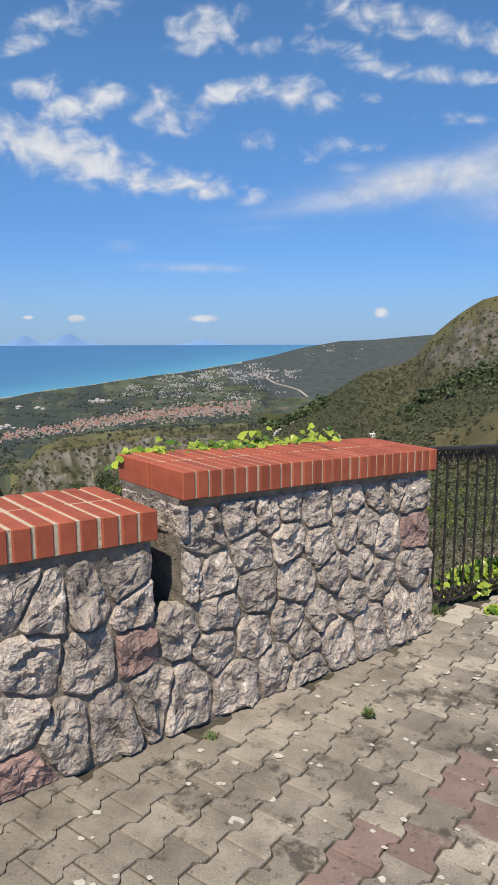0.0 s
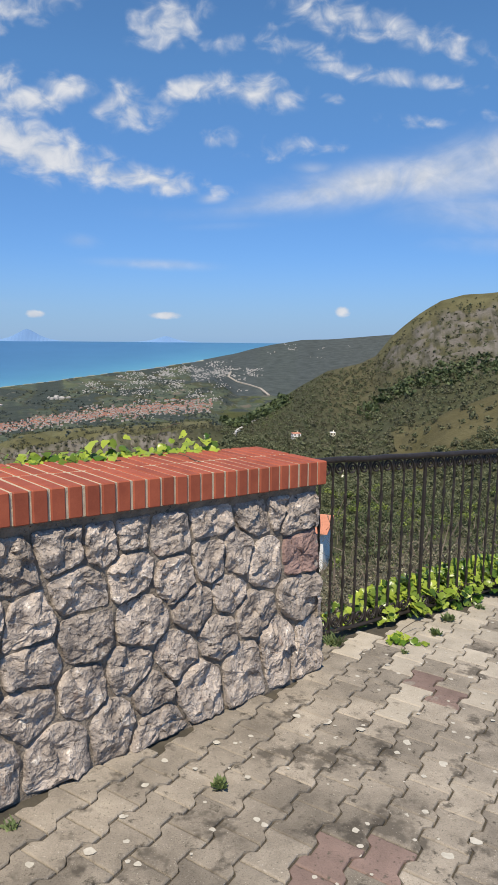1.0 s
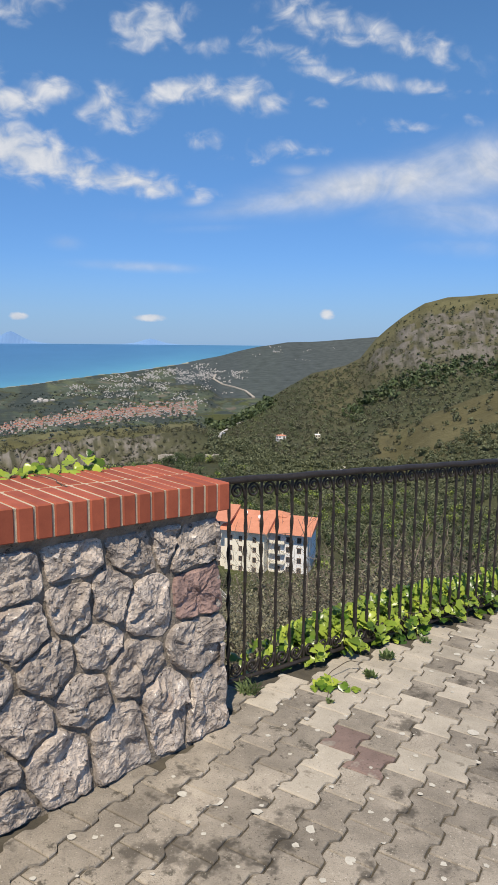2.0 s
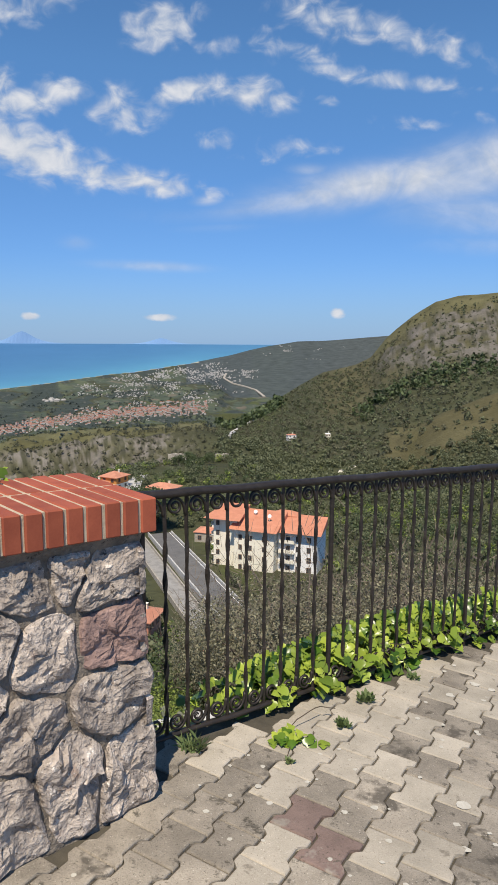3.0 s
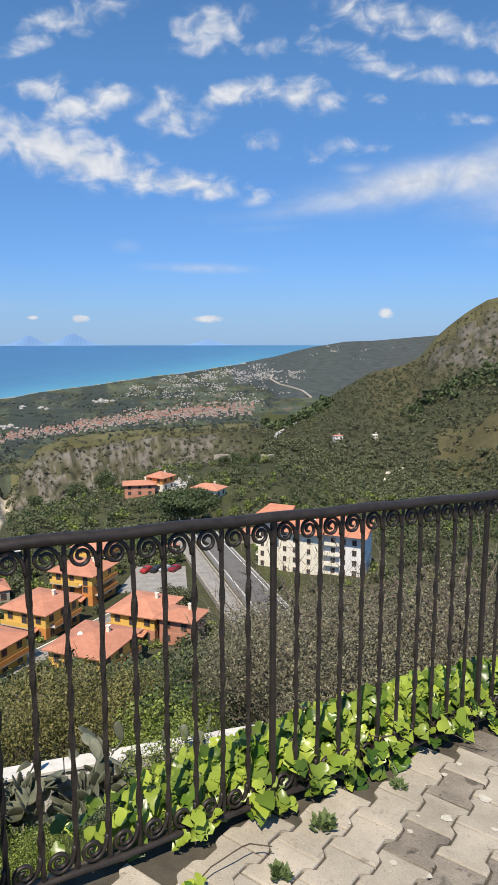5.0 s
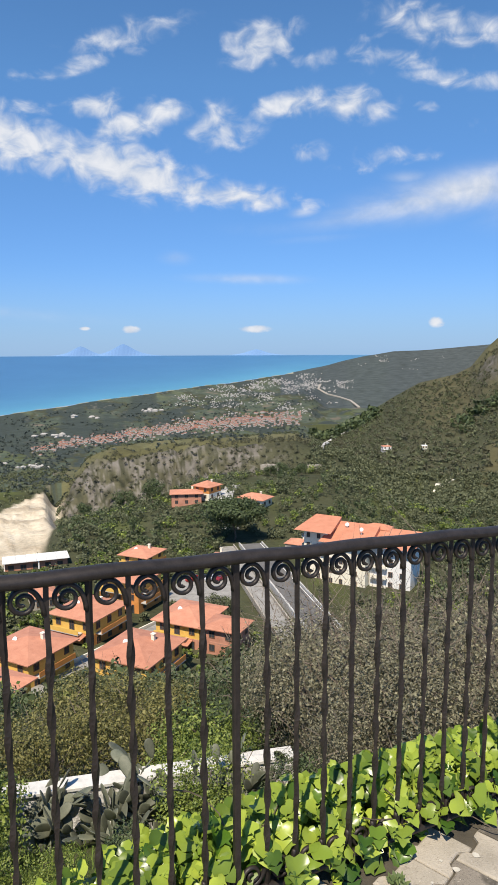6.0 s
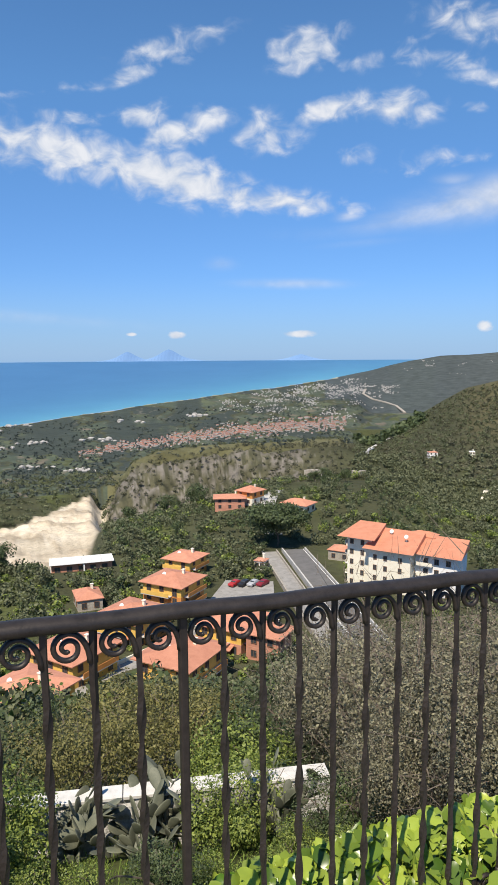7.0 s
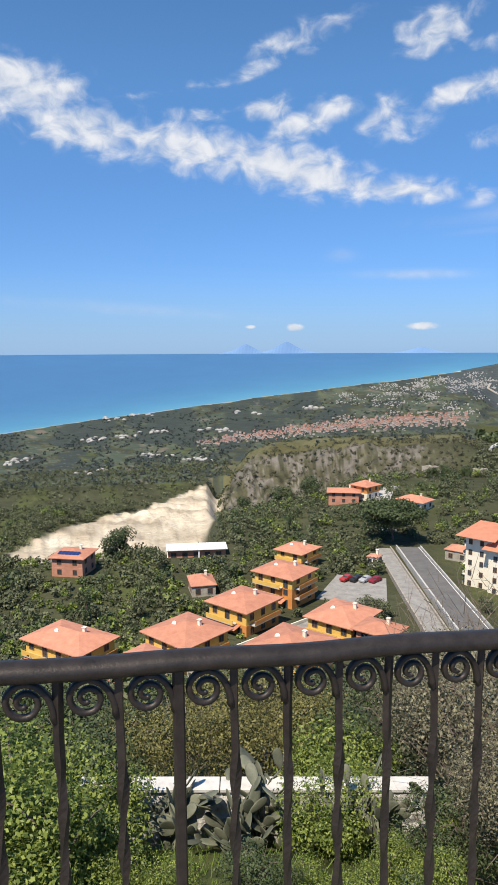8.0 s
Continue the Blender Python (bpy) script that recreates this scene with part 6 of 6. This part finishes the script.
def apartment_block():
    k = 0.94
    b = empty("apartment_building", Matrix.Translation(spot(4.5, 179, -0.9)) @ Matrix.Rotation(radians(-24), 4, "Z"))
    tagged(b, "cream and white apartment building with bright orange tiled roofs", "building")
    b.scale = (k, k, k)

    def gable(w, d, h, rise, x, y, lean):
        bm = bmesh.new()
        hw, hd = w / 2 + 0.3, d / 2 + 0.35
        if lean == "x":
            co = [(-hw, -hd, 0), (-hw, hd, 0), (hw, hd, 0), (hw, -hd, 0), (0, -hd, rise), (0, hd, rise)]
            fs = ((0, 4, 5, 1), (3, 2, 5, 4), (0, 3, 4), (1, 5, 2), (0, 1, 2, 3))
        else:
            co = [(-hw, -hd, 0), (-hw, hd, rise), (hw, hd, rise), (hw, -hd, 0), (-hw, hd, 0), (hw, hd, 0)]
            fs = ((0, 3, 2, 1), (1, 2, 5, 4), (0, 1, 4), (3, 5, 2), (0, 4, 5, 3))
        vs = [bm.verts.new((x + p[0], y + p[1], h + p[2])) for p in co]
        for f in fs:
            bm.faces.new([vs[i] for i in f])
        bmesh.ops.recalc_face_normals(bm, faces=bm.faces)
        bmesh.ops.solidify(bm, geom=bm.faces[:], thickness=-0.18)
        link("roof", bm, M_TILE_BRIGHT, b)

    boxed("wall", 7.2, 10, 15.6, Matrix.Translation((-9.4, 1.0, 0)), M_CREAM, b, 0.05, "cream rendered tower block")
    gable(7.2, 10, 15.62, 1.5, -9.4, 1.0, "y")
    boxed("wall", 12, 11, 13.4, Matrix.Translation((0.3, -0.5, 0)), M_CREAM, b, 0.05, "white rendered wing")
    gable(12, 11, 13.42, 2.7, 0.3, -0.5, "y")
    boxed("wall", 11.6, 10, 13.0, Matrix.Translation((12.2, 2.6, 0)), M_WHITE, b, 0.05, "white rendered lower wing")
    gable(11.6, 10, 13.02, 2.0, 12.2, 2.6, "y")
    boxed("wall", 7, 4, 15.0, Matrix.Translation((5.5, 8.2, 0)), M_CREAM, b, 0.05, "stair tower")
    hip_roof(7, 4, 1.2, 0.4, M_TILE_BRIGHT, b, 15.02, 5.5, 8.2)
    for s in range(5):
        z = 1.2 + 2.95 * s
        for x in (-11.6, -8.4):
            window(b, x, -4.0, z, 0, 0.9, 1.3)
        for y in (-2.2, 1.0, 4.2):
            window(b, -13.0, y, z, -90, 1.0, 1.5)
            bal = boxed("balcony", 1.0, 2.2, 0.15, Matrix.Translation((-13.5, y, z - 0.5)), M_WHITE, b)
            boxed("parapet", 0.08, 2.2, 0.85, Matrix.Translation((-13.96, y, z - 0.35)), M_CREAM, bal)
    for s in range(4):
        z = 1.2 + 2.95 * s
        for x in (-3.8, -0.8, 3.4):
            window(b, x, -6.0, z, 0, 0.9, 1.3)
        for x in (9.4, 12.4, 15.6):
            window(b, x, -2.4, z, 0, 1.1, 1.4)
        bal = boxed("balcony", 4.6, 1.3, 0.16, Matrix.Translation((9.2, -3.0, z - 0.6)), M_CONCRETE, b)
        boxed("parapet", 4.6, 0.08, 0.9, Matrix.Translation((9.2, -3.6, z - 0.45)), M_CREAM, bal)
    for x, y in ((3.5, -1.5), (-2.0, 2.0)):
        bm = bmesh.new()
        bmesh.ops.create_uvsphere(bm, u_segments=14, v_segments=7, radius=0.6, matrix=Matrix.Translation((x, y, 16.4)) @ Matrix.Rotation(radians(60), 4, "X") @ Matrix.Diagonal((1, 1, 0.25, 1)))
        box(bm, 0.08, 0.08, 1.4, Matrix.Translation((x, y, 14.9)))
        link("satellite_dish", bm, M_WHITE, b, "white satellite dish")


long_shed()
apartment_block()


def ribbon(name, label, pts, width, mat, thick=0.5, lift=0.25, category="road", side=0.0):
    """A strip of road with thickness along places of the ground."""
    bm = bmesh.new()
    rows = []
    for i, p in enumerate(pts):
        t = pts[min(i + 1, len(pts) - 1)] - pts[max(i - 1, 0)]
        n = Vector((t.y, -t.x, 0)).normalized()
        c = p + n * side
        rows.append([bm.verts.new(c + n * (s * width / 2) + Vector((0, 0, z))) for s, z in ((-1, lift), (1, lift), (1, lift - thick), (-1, lift - thick))])
    for a, b in zip(rows, rows[1:]):
        for k in range(4):
            bm.faces.new((a[k], b[k], b[(k + 1) % 4], a[(k + 1) % 4]))
    bm.faces.new(rows[0]), bm.faces.new(rows[-1][::-1])
    bmesh.ops.recalc_face_normals(bm, faces=bm.faces)
    return tagged(link(name, bm, mat), label, category, kind="structure")


def between(a, b, n):
    p, q = spot(*a), spot(*b)
    out = []
    for i in range(n + 1):
        f = i / n
        c = p.lerp(q, f)
        out.append(c)
    return out


def level(pts):
    za, zb = pts[0].z, pts[-1].z
    return [Vector((p.x, p.y, za + (zb - za) * i / (len(pts) - 1))) for i, p in enumerate(pts)]


main = level(between((-4.2, 212), (3.7, 126.4), 16))
ribbon("road", "grey asphalt road running down past the village", main, 7.0, M_ASPHALT, 1.6, 0.7)
ribbon("road_line", "white edge line of the road", main, 0.22, M_LINE, 0.02, 0.712, "road marking", 3.15)
ribbon("road_line", "white edge line of the road", main, 0.18, M_LINE, 0.02, 0.712, "road marking", -3.15)
ribbon("kerb_wall", "low pale concrete wall along the road", main, 0.35, M_CONCRETE, 2.2, 1.35, "wall", 3.75)
ribbon("kerb_wall", "low pale concrete wall along the road", main, 0.35, M_CONCRETE, 2.2, 1.2, "wall", -3.75)
ribbon("ramp", "narrow concrete ramp beside the road", main, 5.4, M_WORN, 1.2, 0.25, "road", 7.6)
ribbon("kerb_wall", "low wall along the ramp", main, 0.3, M_RUBBLE, 1.4, 0.9, "wall", 5.6)
ribbon("kerb_wall", "low wall along the outer edge of the ramp", main, 0.3, M_RUBBLE, 1.4, 0.8, "wall", 10.4)
ribbon("road", "pale road bending up behind the pine", [spot(-5.9, 232), spot(-6.6, 262), spot(-6.2, 283), spot(-5.6, 300)], 6, M_CONCRETE, 1.0, 0.5)
street = level(between((-26, 108), (-9.2, 152), 14))
ribbon("street", "pale concrete street between the houses", street, 5.0, M_WORN, 1.2, 0.35)
ribbon("kerb_wall", "low yellow garden wall along the street", street, 0.3, M_CREAM, 1.2, 1.0, "wall", -2.8)
ribbon("car_park", "pale asphalt car park", level([spot(-11.0, 170), spot(-8.5, 168), spot(-5.9, 168)]), 19, M_WORN, 1.5, 0.45, "car park")
ribbon("path", "white dirt path on the valley slope", [sight(a, e)[0] for a, e in ((11.5, -11.8), (11.7, -11.3), (12.0, -11.0), (12.5, -10.7), (13.2, -10.3))], 4.5, M_CREAM, 0.8, 0.5, "path")
ribbon("road", "pale road climbing the far hillside", [sight(a, e)[0] for a, e in ((1.6, -8.3), (2.4, -7.9), (3.3, -7.4), (4.3, -6.85), (5.3, -6.2), (6.2, -5.6))], 7, M_CONCRETE, 2, 1.5)
ribbon("road", "pale road winding over the far slope", [sight(a, e)[0] for a, e in ((1.8, -3.0), (1.6, -3.4), (2.3, -3.8), (3.4, -4.1), (4.3, -4.4), (5.0, -4.9))], 9, M_RUBBLE, 4, 3)
for a0, a1, e0 in ((-3.3, -1.7, -10.3), (0.7, 1.9, -10.3)):
    pts_ = [sight(a0 + (a1 - a0) * i / 8, e0 + 0.06 * math.sin(i / 8 * 3.14))[0] for i in range(9)]
    ribbon("terrace_wall", "pale curved retaining wall on the wooded ridge", pts_, 1.2, M_RUBBLE, 6.0, 3.2, "wall")


def car(az, r, yaw, mat, label):
    c = empty("car", Matrix.Translation(spot(az, r)) @ Matrix.Rotation(radians(yaw), 4, "Z"))
    c.location.z = spot(-8.5, 168).z + 0.45
    tagged(c, label, "car", "parked cars")
    bm = bmesh.new()
    prof = ((-2.0, 0.35), (-2.05, 0.75), (-1.85, 0.95), (-0.95, 1.0), (-0.35, 1.42), (0.95, 1.45), (1.7, 1.0), (2.0, 0.9), (2.05, 0.4))
    rows = [[bm.verts.new((x * (1 if abs(s) < 0.8 else 0.99), s * (1 if z < 1.05 else 0.82), z)) for x, z in prof] for s in (-0.84, -0.7, 0.7, 0.84)]
    for a, b in zip(rows, rows[1:]):
        for i in range(len(prof)):
            j = (i + 1) % len(prof)
            bm.faces.new((a[i], a[j], b[j], b[i]))
    bm.faces.new(rows[0]), bm.faces.new(rows[-1][::-1])
    bmesh.ops.recalc_face_normals(bm, faces=bm.faces)
    link("body", bm, mat, c)
    bm = bmesh.new()
    box(bm, 2.3, 1.42, 0.36, Matrix.Translation((0.35, 0, 1.02)), 0.12)
    link("window_band", bm, M_GLASS, c, "dark car windows")
    for x in (-1.25, 1.25):
        for y in (-0.78, 0.78):
            bm = bmesh.new()
            bmesh.ops.create_cone(bm, cap_ends=True, segments=14, radius1=0.32, radius2=0.32, depth=0.22, matrix=Matrix.Translation((x, y, 0.32)) @ Matrix.Rotation(radians(90), 4, "X"))
            link("wheel", bm, M_IRON, c)


for k_, (nm_, col_) in enumerate((("red", (0.35, 0.03, 0.03)), ("black", (0.02, 0.02, 0.022)), ("silver", (0.35, 0.36, 0.38)), ("dark red", (0.20, 0.02, 0.03)))):
    paint = material(nm_.replace(" ", "_") + "_car_paint", col_, tuple(c * 1.25 for c in col_), 0.3, 2, 0.0)
    car(-9.35 + 0.82 * k_, 174.5, 62, paint, nm_ + " parked hatchback car")


# far towns
def town(name, label, az, el, size, walls, roofs, seed, tall=1.0):
    rng = np.random.default_rng(seed)
    vs, fs, mats = [], [], []
    grid_r = np.exp(np.linspace(np.log(480), np.log(4600), 500))
    for a, e, s in zip(az, el, size):
        z = land_z(np.full_like(grid_r, a), grid_r)
        hit = z >= EYE[2] + grid_r * math.tan(radians(e))
        if not hit.any():
            continue
        r = grid_r[int(np.argmax(hit))]
        c = np.array(spot(a, r, -1.0))
        k = s * r / 1202
        w, d, h = k * rng.uniform(0.7, 1.5), k * rng.uniform(0.7, 1.2), k * rng.uniform(0.5, 0.95) * tall + 1.0
        t = rng.uniform(-0.6, 0.6)
        X, Yv = np.array((math.cos(t), math.sin(t), 0)), np.array((-math.sin(t), math.cos(t), 0))
        n = len(vs)
        for zz in (0, h):
            for sx, sy in ((-1, -1), (1, -1), (1, 1), (-1, 1)):
                vs.append(tuple(c + X * sx * w / 2 + Yv * sy * d / 2 + np.array((0, 0, zz))))
        for sx, sy in ((-1, -1), (1, -1), (1, 1), (-1, 1)):
            vs.append(tuple(c + X * sx * w * 0.54 + Yv * sy * d * 0.54 + np.array((0, 0, h))))
        vs += [tuple(c - X * w * 0.25 + np.array((0, 0, h + k * 0.25))), tuple(c + X * w * 0.25 + np.array((0, 0, h + k * 0.25)))]
        for i in range(4):
            j = (i + 1) % 4
            fs.append((n + i, n + j, n + 4 + j, n + 4 + i))
            mats.append(0)
        for f in ((8, 9, 13, 12), (9, 10, 13), (10, 11, 12, 13), (11, 8, 12)):
            fs.append(tuple(n + i for i in f))
            mats.append(1)
    me = bpy.data.meshes.new(name)
    me.from_pydata(vs, [], fs)
    me.materials.append(walls), me.materials.append(roofs)
    me.polygons.foreach_set("material_index", mats)
    return tagged(new(name, me), label, "town", kind="stuff")


def towns():
    rng = np.random.default_rng(8)
    n = 1150
    t = rng.uniform(0, 1, n) ** 0.75
    az = -22.4 + 22.6 * t
    el = I(az, (-22.4, -18.8, -15, -12, -8.3, -4.6, 0.2), (-8.2, -7.65, -7.25, -6.85, -6.45, -6.1, -5.85)) + rng.normal(0, 0.15 + 0.16 * t, n)
    town("red_town", "small town of red-roofed white houses on the plain", az, el, rng.uniform(1.8, 4.0, n), M_FARWALL, M_FARROOF, 1)
    # houses stand in clusters and along lanes
    n = 1300
    ca = -13 + 14.8 * rng.uniform(0, 1, 70) ** 0.55
    ce = coast_el(ca) - rng.gamma(1.5, 0.8, 70) - 0.2
    k = rng.integers(0, 70, n)
    az, el = ca[k] + rng.normal(0, 0.38, n), ce[k] + rng.normal(0, 0.085, n)
    town("coast_town", "pale houses of a coastal town", az, np.minimum(el, coast_el(az) - 0.1), rng.uniform(0.8, 1.9, n), M_FARWALL, M_FARWALL, 2)
    n = 260
    ca, ce = rng.normal(1.8, 1.7, 22), rng.normal(-3.5, 0.6, 22)
    k = rng.integers(0, 22, n)
    az, el = ca[k] + rng.normal(0, 0.28, n), ce[k] + rng.normal(0, 0.07, n)
    town("hill_hamlet", "scattered pale houses on the far slope", az, np.minimum(el, ridge_el(az) - 0.3), rng.uniform(0.8, 1.9, n), M_FARWALL, M_FARWALL, 3)
    ca, ce = rng.uniform(4, 12, 9), rng.uniform(-1.9, -0.6, 9)
    k = rng.integers(0, 9, 45)
    town("ridge_hamlet", "few pale houses along the far ridge", ca[k] + rng.normal(0, 0.25, 45), ce[k] + rng.normal(0, 0.06, 45), rng.uniform(0.7, 1.5, 45), M_FARWALL, M_FARWALL, 4)
    c = np.array(((-38, -9.2), (-36.6, -9.0), (-30.5, -7.6), (-28, -7.4), (-26, -7.1), (-20, -7.0), (-29, -5.9), (-26.5, -5.7), (-31, -10.2), (-22, -9.4), (-18, -5.6), (-12, -5.2), (-26, -9.0)))
    k = rng.integers(0, len(c), 130)
    az, el = c[k, 0] + rng.normal(0, 0.75, 130), c[k, 1] + rng.normal(0, 0.09, 130)
    town("farm_sheds", "pale farm sheds and greenhouses on the plain", az, el, rng.uniform(3, 8, 130), M_FARWALL, M_FARWALL, 5, 0.4)


towns()


def islands():
    # sea haze is painted in: base colour set near that of the low sky
    haze = material("hazy_island", (0.165, 0.290, 0.480), (0.168, 0.294, 0.487), 1.0, 0.002, 0.0)
    for az, half, el in ((-18.0, 3.6, 0.24), (-14.6, 4.2, 0.42), (-3.6, 4.0, -0.05)):
        bm = bmesh.new()
        n = 30
        top, low, back = [], [], []
        for i in range(n + 1):
            f = -1 + 2 * i / n
            a = radians(az + half * f)
            e = -0.56 + (el + 0.56) * (math.exp(-(abs(f) / 0.36) ** 1.5) * (0.92 + 0.08 * math.cos(f * 9))) * (1 - f * f)
            r = 4965
            p = lambda rr, ee: (EYE[0] + rr * math.sin(a), EYE[1] + rr * math.cos(a), EYE[2] + rr * math.tan(radians(ee)))
            top.append(bm.verts.new(p(r, e))), low.append(bm.verts.new(p(r - 30, -0.75))), back.append(bm.verts.new(p(r + 30, -0.75)))
        for i in range(n):
            bm.faces.new((low[i], low[i + 1], top[i + 1], top[i])), bm.faces.new((top[i], top[i + 1], back[i + 1], back[i]))
        tagged(link("island", bm, haze), "faint blue volcanic island on the horizon", "island", "islands on the horizon")


islands()
